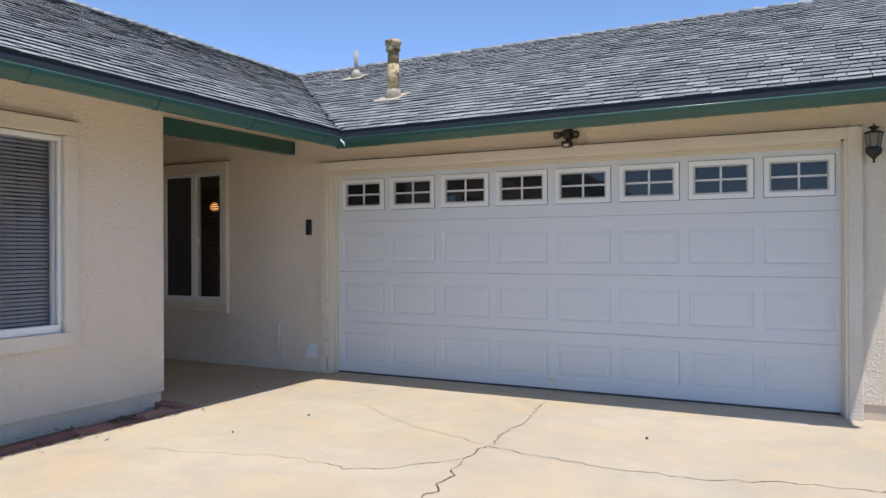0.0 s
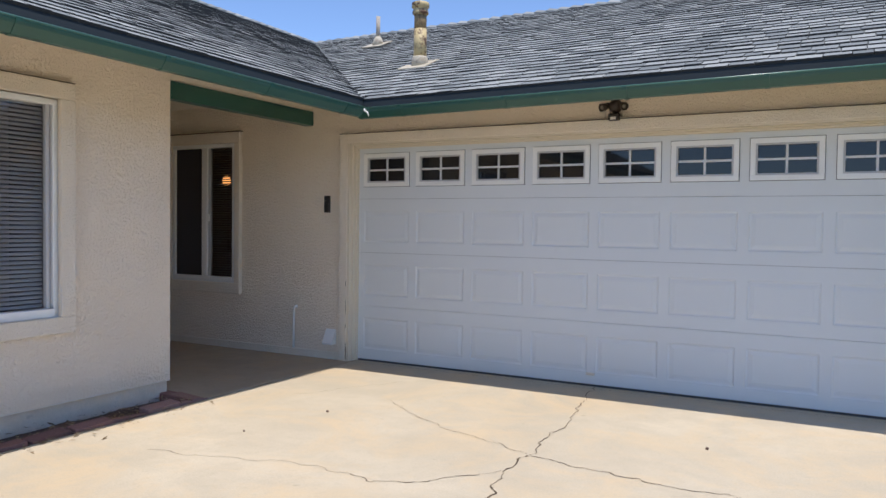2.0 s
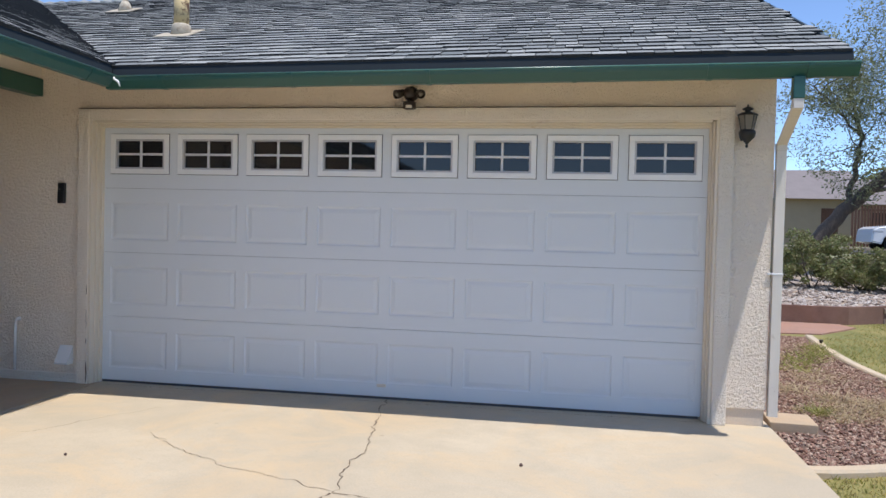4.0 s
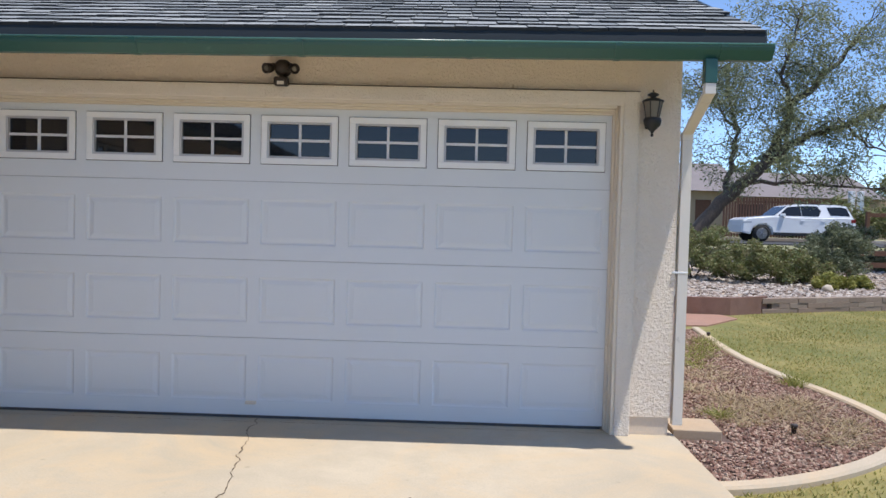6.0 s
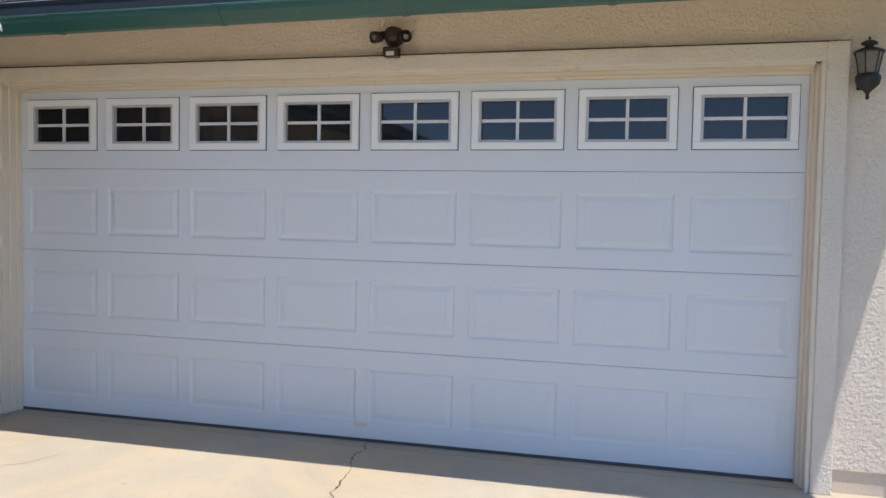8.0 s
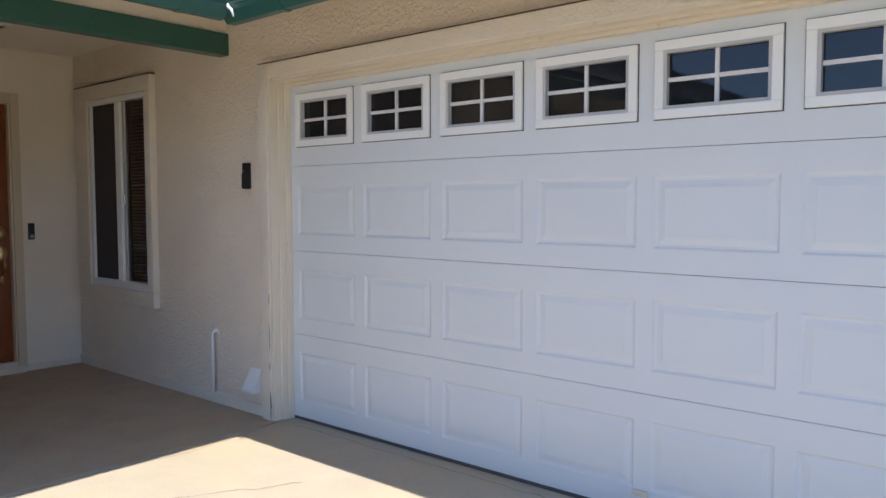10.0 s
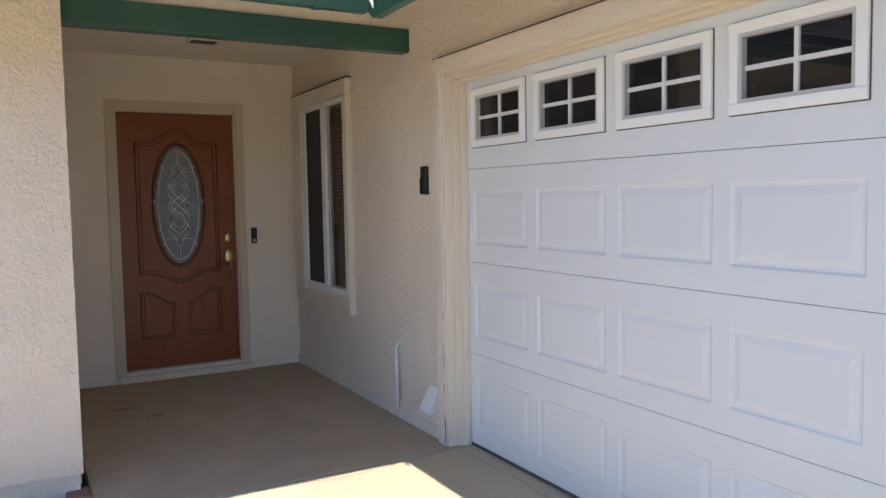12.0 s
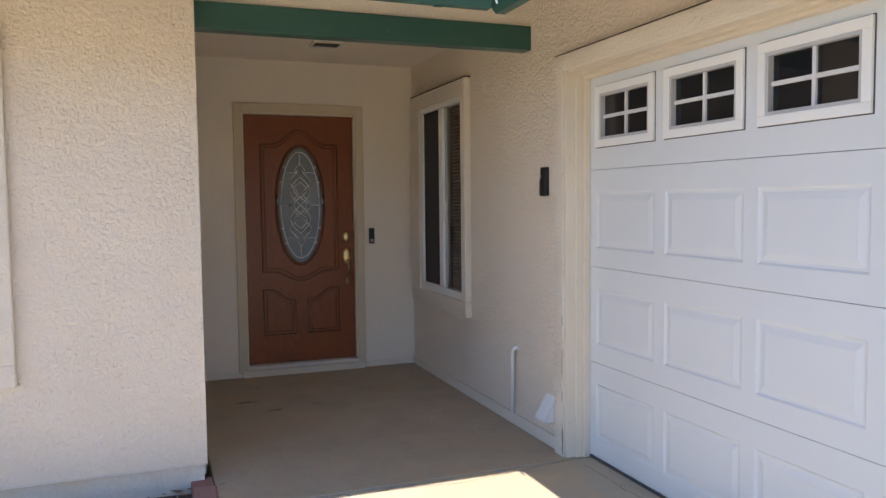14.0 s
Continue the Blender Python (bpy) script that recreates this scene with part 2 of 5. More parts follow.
wall("wall_west", [(-6.66, -6.5, -11.5, 7.3, -0.1, 2.75)], STUCCO, "plain cream stucco far wall of the house")
wall("wall_above_beam", [(-0.60, -0.515, WEND, FACE, 2.49, 2.8)], TRIM, "cream stucco strip above the porch beam")

bm = bmesh.new()
box(bm, ENTRY - 0.2, -0.60, WEND, FACE, 2.62, 2.68)
solid("ceiling", bm, PORCH, "flat cream porch ceiling", "ceiling")

# footings and stucco stops
bm = bmesh.new()
box(bm, WING - 0.2, WING - 0.02, -11.5, WEND - 0.015, -0.15, 0.083)
solid("footing_wing", bm, FOOTING, "weathered concrete footing under the stucco wall", "footing")
bm = bmesh.new()
box(bm, WING + 0.0005, WING + 0.007, -11.5, WEND, 0.086, 0.098, 0.002)
solid("trim_weep_screed", bm, TRIM, "painted metal drip strip under the stucco", "trim")
bm = bmesh.new()
box(bm, 4.88, EAST - 0.01, FACE + 0.012, FACE + 0.4, -0.15, 0.098)
box(bm, EAST - 0.2, EAST - 0.012, FACE + 0.4, 7.3, -0.15, 0.098)
solid("footing_garage", bm, FOOTING, "concrete footing at the garage corner", "footing")
bm = bmesh.new()
box(bm, ENTRY, -0.14, FACE - 0.018, FACE - 0.0005, PAVE, 0.055, 0.006)
box(bm, ENTRY, ENTRY + 0.018, -0.56, FACE - 0.018, PAVE, 0.03, 0.006)
box(bm, ENTRY, ENTRY + 0.018, WEND, -1.63, PAVE, 0.03, 0.006)
solid("baseboard", bm, TRIM, "painted concrete curb along the porch wall", "baseboard")

# ---- beam over the porch ----
bm = bmesh.new()
box(bm, -0.60, -0.497, WEND + 0.002, FACE + 0.0, 2.345, 2.488, 0.005)
solid("porch_beam", bm, GREEN, "dark green painted timber beam over the porch", "beam")

# ---- roof ----
RX, RY, RZ = -3.45, 3.6, 4.30
EX, EY, EZ = 0.565, -0.79, 2.44
SOUTH, EASTR = -12.0, 5.49
TILT = 0.008        # the garage eave rises a little to the east
EUP = TILT * (EASTR - 2)
WTILT = 0.0045      # the wing eave rises a little to the south
WUP = WTILT * (EY - SOUTH)


def slab(name, corners, mat, label, thick=0.08):
    bm = bmesh.new()
    prism(bm, [(x, y, z - 0.036) for x, y, z in corners], (0, 0, -thick))
    return solid(name, bm, mat, label, "roof")


roof_garage = slab("roof_garage", [(EX, EY, EZ), (EASTR, EY, EZ + EUP), (EASTR, RY, RZ + EUP), (RX, RY, RZ + TILT * (RX - 2))], DECK, "grey shingled garage roof slope with weathered shingles")
roof_wing = slab("roof_wing", [(EX, SOUTH, EZ + WUP), (EX, EY, EZ), (RX, RY, RZ - 0.01), (RX, SOUTH, RZ + WUP)], DECK, "grey shingled roof slope of the wing")
slab("roof_back", [(EASTR, RY, RZ + EUP), (EASTR, 7.9, EZ), (-7.6, 7.9, EZ), (RX, RY, RZ)], DECK, "dark roof slope behind the ridge")
slab("roof_west", [(RX, SOUTH, RZ), (RX, RY, RZ), (-7.6, 7.9, EZ), (-7.6, SOUTH, EZ)], DECK, "dark roof slope on the far side")

# unseen cream undersides added to the open eaves to bounce light onto the walls
PITCHG, PITCHW = (RZ - EZ) / (RY - EY), (RZ - EZ) / (EX - RX)
VX = EX - (FACE - EY) * PITCHG / PITCHW
slab("soffit_bounce_garage", [(EX - 0.02, EY + 0.026, EZ + 0.026 * PITCHG - 0.084), (EASTR - 0.01, EY + 0.026, EZ + EUP + 0.026 * PITCHG - 0.084), (EASTR - 0.01, FACE - 0.002, EZ + EUP + (FACE - EY) * PITCHG - 0.084), (VX, FACE - 0.002, EZ + (FACE - EY) * PITCHG - 0.084)], TRIM, "unseen cream boards added under the garage eave to bounce light", 0.012)
slab("soffit_bounce_wing", [(EX - 0.026, SOUTH, EZ + WUP + 0.026 * PITCHW - 0.084), (EX - 0.026, EY + 0.03, EZ + 0.026 * PITCHW - 0.084), (VX, FACE - 0.002, EZ + (EX - VX) * PITCHW - 0.084), (WING + 0.002, FACE - 0.002, EZ + (EX - WING) * PITCHW - 0.084), (WING + 0.002, SOUTH, EZ + WUP + (EX - WING) * PITCHW - 0.084)], TRIM, "unseen cream boards added under the wing eave to bounce light", 0.012)

# fascia boards
bm = bmesh.new()
prism(bm, [(EX - 0.02, EY, 2.30), (EASTR, EY, 2.33), (EASTR, EY, EZ + EUP - 0.002), (EX - 0.02, EY, EZ - 0.004)], (0, 0.022, 0))
solid("fascia_garage", bm, FASCIA, "dark painted fascia board behind the gutter", "fascia")
bm = bmesh.new()
prism(bm, [(EX, SOUTH, 2.30), (EX, EY - 0.002, 2.30), (EX, EY - 0.002, EZ - 0.004), (EX, SOUTH, EZ + WUP - 0.004)], (-0.022, 0, 0))
solid("fascia_wing", bm, FASCIA, "dark painted fascia board behind the wing gutter", "fascia")
bm = bmesh.new()
prism(bm, [(EASTR, EY, EZ + EUP + 0.008), (EASTR, RY, RZ + EUP + 0.008), (EASTR, RY, RZ - 0.1), (EASTR, EY, EZ - 0.1)], (0.02, 0, 0))
solid("fascia_rake", bm, FASCIA, "dark barge board along the roof end", "fascia")

# metal drip edges hanging from the shingles into the gutters
DRIP = mat_paint("navy_drip_edge", (0.012, 0.022, 0.030), 0.8, 0.8)
bm = bmesh.new()
prism(bm, [(EX + 0.05, EY - 0.046, 2.345), (EASTR + 0.02, EY - 0.046, 2.345 + EUP), (EASTR + 0.02, EY - 0.034, EZ + EUP - 0.006), (EX + 0.036, EY - 0.034, EZ - 0.012)], (0, 0.004, 0))
solid("trim_drip_edge_garage", bm, DRIP, "dark navy metal drip edge under the shingles", "drip edge")
bm = bmesh.new()
prism(bm, [(EX + 0.046, SOUTH, 2.345 + WUP), (EX + 0.046, EY - 0.05, 2.345), (EX + 0.034, EY - 0.036, EZ - 0.012), (EX + 0.034, SOUTH, EZ + WUP - 0.012)], (-0.004, 0, 0))
solid("trim_drip_edge_wing", bm, DRIP, "dark navy metal drip edge of the wing", "drip edge")

# ---- garage door ----
def frame_boxes(bm, axis, at, depth, a0, a1, z0, z1, w, bevel=0.004):
    """Four bars round an opening: axis 'x' lies in a wall facing y, 'y' in a wall facing x."""
    for p0, p1, q0, q1 in ((a0, a1, z0, z0 + w), (a0, a1, z1 - w, z1), (a0, a0 + w, z0 + w, z1 - w), (a1 - w, a1, z0 + w, z1 - w)):
        if axis == "y":
            box(bm, at, at + depth, p0, p1, q0, q1, bevel)
        else:
            box(bm, p0, p1, at, at + depth, q0, q1, bevel)


# dark grey that draws the thin shadow line round each door window
RIMSHADE = mat_paint("rim_shade_grey", (0.075, 0.075, 0.08), 0.6)
GASKET = mat_paint("grey_gasket", (0.50, 0.50, 0.51), 0.5)
MUNTIN = mat_paint("pale_grey_muntin", (0.70, 0.70, 0.71), 0.5)
PITCH, X0 = 0.6, 0.062
DOORW = 4.81
WZ0, WZ1 = 1.722, 2.048      # sill and head of the door windows


def section_mesh(z0, z1, panels):
    """One door section: a flat front with pressed panels and a turned-back edge."""
    bm = bmesh.new()
    xs = [-0.02]
    for k in range(8):
        xs += [X0 + PITCH * k + (0 if panels else 0.03), X0 + PITCH * k + (0.52 if panels else 0.49)]
    xs.append(DOORW + 0.02)
    zs = [z0 + 0.0013, z0 + 0.105 if panels else WZ0 + 0.03, z1 - 0.118 if panels else WZ1 - 0.03, z1 - 0.0013]
    v = {(i, j): bm.verts.new((x, 0, z)) for i, x in enumerate(xs) for j, z in enumerate(zs)}
    for i in range(len(xs) - 1):
        for j in range(3):
            ring = [v[i, j], v[i + 1, j], v[i + 1, j + 1], v[i, j + 1]]
            if panels and j == 1 and i % 2 == 1:
                for inset, depth in ((0.010, 0.0065), (0.020, 0.0075), (0.050, 0.0015)):
                    c = [(xs[i] + inset, zs[1] + inset), (xs[i + 1] - inset, zs[1] + inset), (xs[i + 1] - inset, zs[2] - inset), (xs[i] + inset, zs[2] - inset)]
                    inner = [bm.verts.new((x, depth, z)) for x, z in c]
                    for q in range(4):
                        bm.faces.new((ring[q], ring[(q + 1) % 4], inner[(q + 1) % 4], inner[q]))
                    ring = inner
            elif not panels and j == 1 and i % 2 == 1:
                continue
            bm.faces.new(ring)
    for j, dz in ((0, 0.001), (3, -0.001)):
        for i in range(len(xs) - 1):
            a, b = v[i, j], v[i + 1, j]
            bm.faces.new((a, b, bm.verts.new((b.co.x, 0.044, b.co.z + dz)), bm.verts.new((a.co.x, 0.044, a.co.z + dz))))
    return bm


door_1 = thing("door_1", "closed white four-section garage door with small windows", "garage door", kind="structure")
for k in range(4):
    part("section", section_mesh(k * 0.535 - 0.004, (k + 1) * 0.535 - 0.004 if k < 3 else 2.19, k < 3), DOORWHITE, door_1)
boxpart("backing", (-0.02, DOORW + 0.02, 0.046, 0.06, 0.0, 2.19), DARK, door_1)
boxpart("bottom_seal", (0.0, DOORW, -0.004, 0.04, PAVE + 0.001, -0.004), SEAL, door_1, label="dark rubber seal")
ob = boxpart("lock_plate", (2.383, 2.457, -0.022, -0.0002, 0.074, 0.098), JAMB, door_1, 0.006, "painted lift handle")
for k in range(8):
    x, z0, z1 = X0 + PITCH * k, WZ0, WZ1
    bm = bmesh.new()
    for d in ((x, x + 0.52, z0, z0 + 0.04), (x, x + 0.52, z1 - 0.04, z1), (x, x + 0.04, z0 + 0.04, z1 - 0.04), (x + 0.48, x + 0.52, z0 + 0.04, z1 - 0.04)):
        box(bm, d[0], d[1], -0.016, -0.0003, d[2], d[3], 0.003)
    w = part("window", bm, WHITE, door_1, "white window frame with four panes")
    bm = bmesh.new()
    for d in ((x + 0.04, x + 0.48, z0 + 0.04, z0 + 0.054), (x + 0.04, x + 0.48, z1 - 0.054, z1 - 0.04), (x + 0.04, x + 0.054, z0 + 0.054, z1 - 0.054), (x + 0.466, x + 0.48, z0 + 0.054, z1 - 0.054)):
        box(bm, d[0], d[1], -0.010, 0.024, d[2], d[3])
    part("gasket", bm, GASKET, w)
    # plate behind the frame, its rim painted as the frame's shadow outline
    bm = bmesh.new()
    frame_boxes(bm, "x", -0.0022, 0.002, x - 0.0045, x + 0.5245, z0 - 0.0045, z1 + 0.0045, 0.02, 0)
    part("rim_shadow", bm, RIMSHADE, w, "dark shadow line round the frame")
    boxpart("muntin", (x + 0.251, x + 0.269, 0.006, 0.022, z0 + 0.050, z1 - 0.050), MUNTIN, w, 0.002)
    zc = (z0 + z1) / 2
    for s in (0, 1):
        boxpart("muntin", (x + (0.048, 0.269)[s], x + (0.251, 0.472)[s], 0.007, 0.022, zc - 0.009, zc + 0.009), MUNTIN, w, 0.002)
        for q in (0, 1):
            boxpart("pane", (x + (0.048, 0.269)[s], x + (0.251, 0.472)[s], 0.017, 0.020, (z0 + 0.048, zc + 0.009)[q], (zc - 0.009, z1 - 0.048)[q]), PANE, w)

# trim and jambs of the garage door
bm = bmesh.new()
box(bm, -0.141, -0.045, -0.152, FACE + 0.0005, PAVE, 2.237, 0.006)
box(bm, 4.872, 4.975, -0.152, FACE + 0.0005, PAVE, 2.237, 0.006)
box(bm, -0.0452, 4.8722, -0.151, FACE + 0.0005, 2.145, 2.236, 0.006)
trim_garage = solid("trim_garage_door", bm, TRIM, "thick stucco-coated trim around the garage door", "trim")
bm = bmesh.new()
for s, xo in ((1, -0.045), (-1, 4.872)):
    for k, (w, y0, y1) in enumerate(((0.022, -0.142, -0.085), (0.034, -0.085, -0.04), (0.048, -0.04, -0.002))):
        box(bm, min(xo, xo + s * w), max(xo, xo + s * w), y0, y1, PAVE, 2.145, 0.003)
for (w, y0, y1) in ((0.018, -0.142, -0.085), (0.03, -0.085, -0.04), (0.045, -0.04, -0.002)):
    box(bm, 0.003, DOORW + 0.014, y0, y1, 2.145 - w, 2.145)
solid("jamb_garage_door", bm, JAMB, "stepped cream wooden jamb with worn paint", "jamb")

# ---- gutters ----
def gutter_run(parent, length, at, joints):
    prof = [(0, 0.09), (0, 0.0), (0.045, 0.0), (0.060, 0.022), (0.084, 0.056), (0.090, 0.075), (0.092, 0.094), (0.082, 0.097), (0.076, 0.06), (0.050, 0.026), (0.040, 0.008), (0.008, 0.008), (0.008, 0.09)]
    prof = [(p, 0.84 * q) for p, q in prof]
    m = at
    bm = bmesh.new()
    prism(bm, [(0, -p, q) for p, q in prof], (length, 0, 0))
    bmesh.ops.transform(bm, matrix=m, verts=bm.verts)
    part("trough", bm, GREEN, parent)
    bm = bmesh.new()
    prism(bm, [(0, -0.089 - 0.0075 * math.cos(a * math.pi / 4), 0.079 + 0.0075 * math.sin(a * math.pi / 4)) for a in range(8)], (length, 0, 0))
    bmesh.ops.transform(bm, matrix=m, verts=bm.verts)
    part("rolled_lip", bm, LIPGREEN, parent, "", True)
    for j in joints:
        bm = bmesh.new()
        prism(bm, [(j, -(p * 1.05 + 0.0), q * 1.06 - 0.004) for p, q in prof[:7]] + [(j, -0.06, 0.085), (j, 0, 0.084)], (0.035, 0, 0))
        bmesh.ops.transform(bm, matrix=m, verts=bm.verts)
        part("bracket", bm, GREEN, parent)


GZ = 2.276
gutter_1 = thing("gutter_garage", "green painted metal gutter along the garage eave", "gutter", kind="structure")
gutter_run(gutter_1, 5.54 - EX - 0.002, Matrix.Translation((EX, EY - 0.001, GZ + TILT * (EX - 2))) @ Matrix.Rotation(-math.atan(TILT), 4, "Y"), [0.42, 1.37, 2.32, 3.27, 4.1, 4.68])
gutter_2 = thing("gutter_wing", "green painted metal gutter along the wing eave", "gutter", kind="structure")
gutter_run(gutter_2, 11.0, Matrix.Translation((EX + 0.001, EY - 0.09, GZ - 0.002)) @ pose(0, 0, 0, 0, 0, 90) @ Matrix.Rotation(math.atan(WTILT), 4, "Y") @ Matrix.Translation((-11.0, 0, 0)), [10.75, 9.8, 8.85, 7.9, 6.95, 6.0, 5.05, 4.1])


# ---- shared builders for the things ----
def rope(bm, pts, r, seg=6, closed=False):
    """A round bar along a line of points."""
    pts = [Vector(p) for p in pts]
    rows, k = [], len(pts)
    for i, p in enumerate(pts):
        a = pts[(i - 1) % k] if closed or i else p
        b = pts[(i + 1) % k] if closed or i < k - 1 else p
        q = (b - a).normalized().to_track_quat("Z", "Y")
        rr = r[i] if isinstance(r, (list, tuple)) else r
        rows.append([bm.verts.new(p + q @ Vector((rr * math.cos(2 * math.pi * j / seg), rr * math.sin(2 * math.pi * j / seg), 0))) for j in range(seg)])
    pairs = list(zip(rows, rows[1:])) + ([(rows[-1], rows[0])] if closed else [])
    for a, b in pairs:
        s = 0
        if closed and b is rows[0]:
            s = min(range(seg), key=lambda o: (a[0].co - b[o].co).length)
        for j in range(seg):
            bm.faces.new((a[j], a[(j + 1) % seg], b[(j + 1 + s) % seg], b[(j + s) % seg]))
    if not closed:
        bm.faces.new(rows[0][::-1])
        bm.faces.new(rows[-1])


def ropepart(name, pts, r, mat, parent, label="", seg=6, closed=False):
    bm = bmesh.new()
    rope(bm, pts, r, seg, closed)
    return part(name, bm, mat, parent, label, True)


def raw(name, verts, faces, mat, smooth=False):
    d = bpy.data.meshes.new(name)
    d.from_pydata([tuple(map(float, v)) for v in verts], [], [tuple(map(int, f)) for f in faces])
    d.materials.append(mat)
    if smooth:
        d.polygons.foreach_set("use_smooth", [True] * len(d.polygons))
    return d


BRASS, _n, _l, _b = material("brass", 0.3, 1.0)
_b.inputs["Base Color"].default_value = (0.62, 0.47, 0.24, 1)
LEAD, _n, _l, _b = material("zinc_caming", 0.35, 0.9)
_b.inputs["Base Color"].default_value = (0.75, 0.75, 0.74, 1)
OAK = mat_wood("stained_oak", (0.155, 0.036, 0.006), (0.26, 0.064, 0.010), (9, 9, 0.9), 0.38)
# same oak in a darker colour, for beads standing in for carved grooves
OAKDARK = mat_wood("stained_oak_dark", (0.09, 0.022, 0.005), (0.17, 0.044, 0.009), (9, 9, 0.9), 0.38)
FROST = mat_paint("bevelled_glass", (0.23, 0.25, 0.265), 0.07, 0.55, 18, 0.003)
BRONZE = mat_paint("dark_bronze", (0.035, 0.024, 0.019), 0.45, 0.6, dirt=(0.10, 0.06, 0.04))
IRON = mat_paint("black_iron", (0.018, 0.019, 0.021), 0.5, 0.6, dirt=(0.07, 0.06, 0.05))
SEEDED = mat_paint("dusty_lantern_glass", (0.22, 0.20, 0.17), 0.2, 0.7)
PVC = mat_paint("offwhite_pipe", (0.74, 0.69, 0.60), 0.5, 0.85, dirt=(0.5, 0.44, 0.36))
TANMETAL = mat_paint("tan_metal", (0.60, 0.47, 0.24), 0.6, 0.8, dirt=(0.10, 0.045, 0.02), spots=(0.49, 0.58))
FLASH = mat_paint("pale_flashing", (0.52, 0.46, 0.35), 0.6, 0.8, dirt=(0.30, 0.24, 0.17), spots=(0.5, 0.65))
RUSTED = mat_wood("rust_streaks", (0.05, 0.022, 0.012), (0.42, 0.30, 0.15), (7, 7, 0.7), 0.8)
SPOUT = mat_paint("downspout_paint", (0.74, 0.69, 0.61), 0.45, 0.88, dirt=(0.42, 0.37, 0.31), spots=(0.64, 0.72))

bm = bmesh.new()
rope(bm, [(EX + 0.08, EY - 0.098, GZ + 0.075), (EX + 0.10, EY - 0.103, GZ + 0.045), (EX + 0.13, EY - 0.108, GZ + 0.03), (EX + 0.145, EY - 0.106, GZ - 0.005)], [0.007, 0.009, 0.008, 0.004])
part("sealant", bm, WHITE, gutter_1, "white sealant drip at the corner", True)

def sheet(name, corners, parent):
    """A thin glass sheet that lets daylight in."""
    bm = bmesh.new()
    bm.faces.new([bm.verts.new(p) for p in corners])
    ob = part(name, bm, GLASS, parent)
    ob.visible_shadow = False
    return ob


# ---- wing window ----
window_1 = thing("window_1", "white vinyl sliding window with grey blinds closed behind", "window", kind="structure")


bm = bmesh.new()
frame_boxes(bm, "y", WING - 0.0005, 0.042, -4.50, -2.915, 0.575, 2.283, 0.114, 0.008)
part("trim", bm, TRIM, window_1, "cream stucco-coated window trim")
bm = bmesh.new()
frame_boxes(bm, "y", WING - 0.07, 0.06, -4.402, -3.016, 0.678, 2.166, 0.038)
part("window_frame", bm, WHITE, window_1)
boxpart("window_sill", (WING - 0.07, WING + 0.006, -4.364, -3.054, 0.6895, 0.748), WHITE, window_1, 0.004)
boxpart("mullion", (WING - 0.07, WING - 0.022, -3.78, -3.722, 0.749, 2.128), WHITE, window_1, 0.004)
boxpart("sash_stile", (WING - 0.066, WING - 0.03, -3.092, -3.066, 0.749, 2.128), GASKET, window_1, 0.003, "grey sash stile")
for a, b in ((-4.364, -3.78), (-3.722, -3.092)):
    sheet("pane", [(WING - 0.048, a, 0.748), (WING - 0.048, b, 0.748), (WING - 0.048, b, 2.128), (WING - 0.048, a, 2.128)], window_1)
bm = bmesh.new()
box(bm, WING - 0.9, WING - 0.88, -4.6, -2.8, 0.4, 2.5)
for q in ((-4.6, -4.58, 0.4, 2.5), (-2.82, -2.8, 0.4, 2.5), (-4.58, -2.82, 0.4, 0.42), (-4.58, -2.82, 2.48, 2.5)):
    box(bm, WING - 0.88, WING - 0.165, *q)
solid("wall_room_wing", bm, ROOM, "dark unlit room behind the window", "wall")
blind_1 = thing("window_blind", "grey horizontal slat blind hanging closed", "blind")
d = None
for k in range(46):
    z = 0.765 + k * 0.0296
    if d is None:
        bm = bmesh.new()
        prism(bm, [(-0.009, 0, 0.010), (0.0, 0, 0.002), (0.009, 0, -0.010), (0.010, 0, -0.009), (0.001, 0, 0.0035), (-0.008, 0, 0.011)], (0, -1.275, 0))
        d = mesh("slat", bm, BLIND)
    s = new("slat", d)
    s.parent = blind_1
    s.location = (WING - 0.105, -3.072, z)
boxpart("headrail", (WING - 0.125, WING - 0.085, -4.35, -3.07, 2.12, 2.15), BLIND, blind_1, 0.003)

# ---- porch window ----
window_2 = thing("window_2", "white sliding porch window, one half with blinds", "window", kind="structure")
bm = bmesh.new()
for q in ((-2.70, -1.455, 0.575, 0.693), (-2.70, -1.455, 2.212, 2.33), (-2.70, -2.48, 0.693, 2.212), (-1.53, -1.455, 0.693, 2.212)):
    box(bm, q[0], q[1], FACE - 0.052, FACE + 0.0005, q[2], q[3], 0.008)
part("trim", bm, TRIM, window_2, "cream stucco-coated window trim")
bm = bmesh.new()
frame_boxes(bm, "x", FACE - 0.036, 0.06, -2.479, -1.531, 0.694, 2.211, 0.042)
part("window_frame", bm, WHITE, window_2)
boxpart("window_sill", (-2.436, -1.574, FACE - 0.044, FACE + 0.02, 0.7365, 0.755), WHITE, window_2, 0.004)
boxpart("mullion", (-2.02, -1.94, FACE - 0.040, FACE + 0.01, 0.756, 2.168), WHITE, window_2, 0.004)
boxpart("sash_stile", (-1.939, -1.90, FACE - 0.020, FACE + 0.012, 0.756, 2.168), GASKET, window_2, 0.003, "grey sliding sash stile")
boxpart("latch", (-1.927, -1.91, FACE - 0.034, FACE - 0.0205, 1.36, 1.44), WHITE, window_2, 0.003, "white sash latch")
for a, b in ((-2.437, -2.02), (-1.90, -1.573)):
    sheet("pane", [(a, FACE - 0.008, 0.736), (b, FACE - 0.008, 0.736), (b, FACE - 0.008, 2.169), (a, FACE - 0.008, 2.169)], window_2)
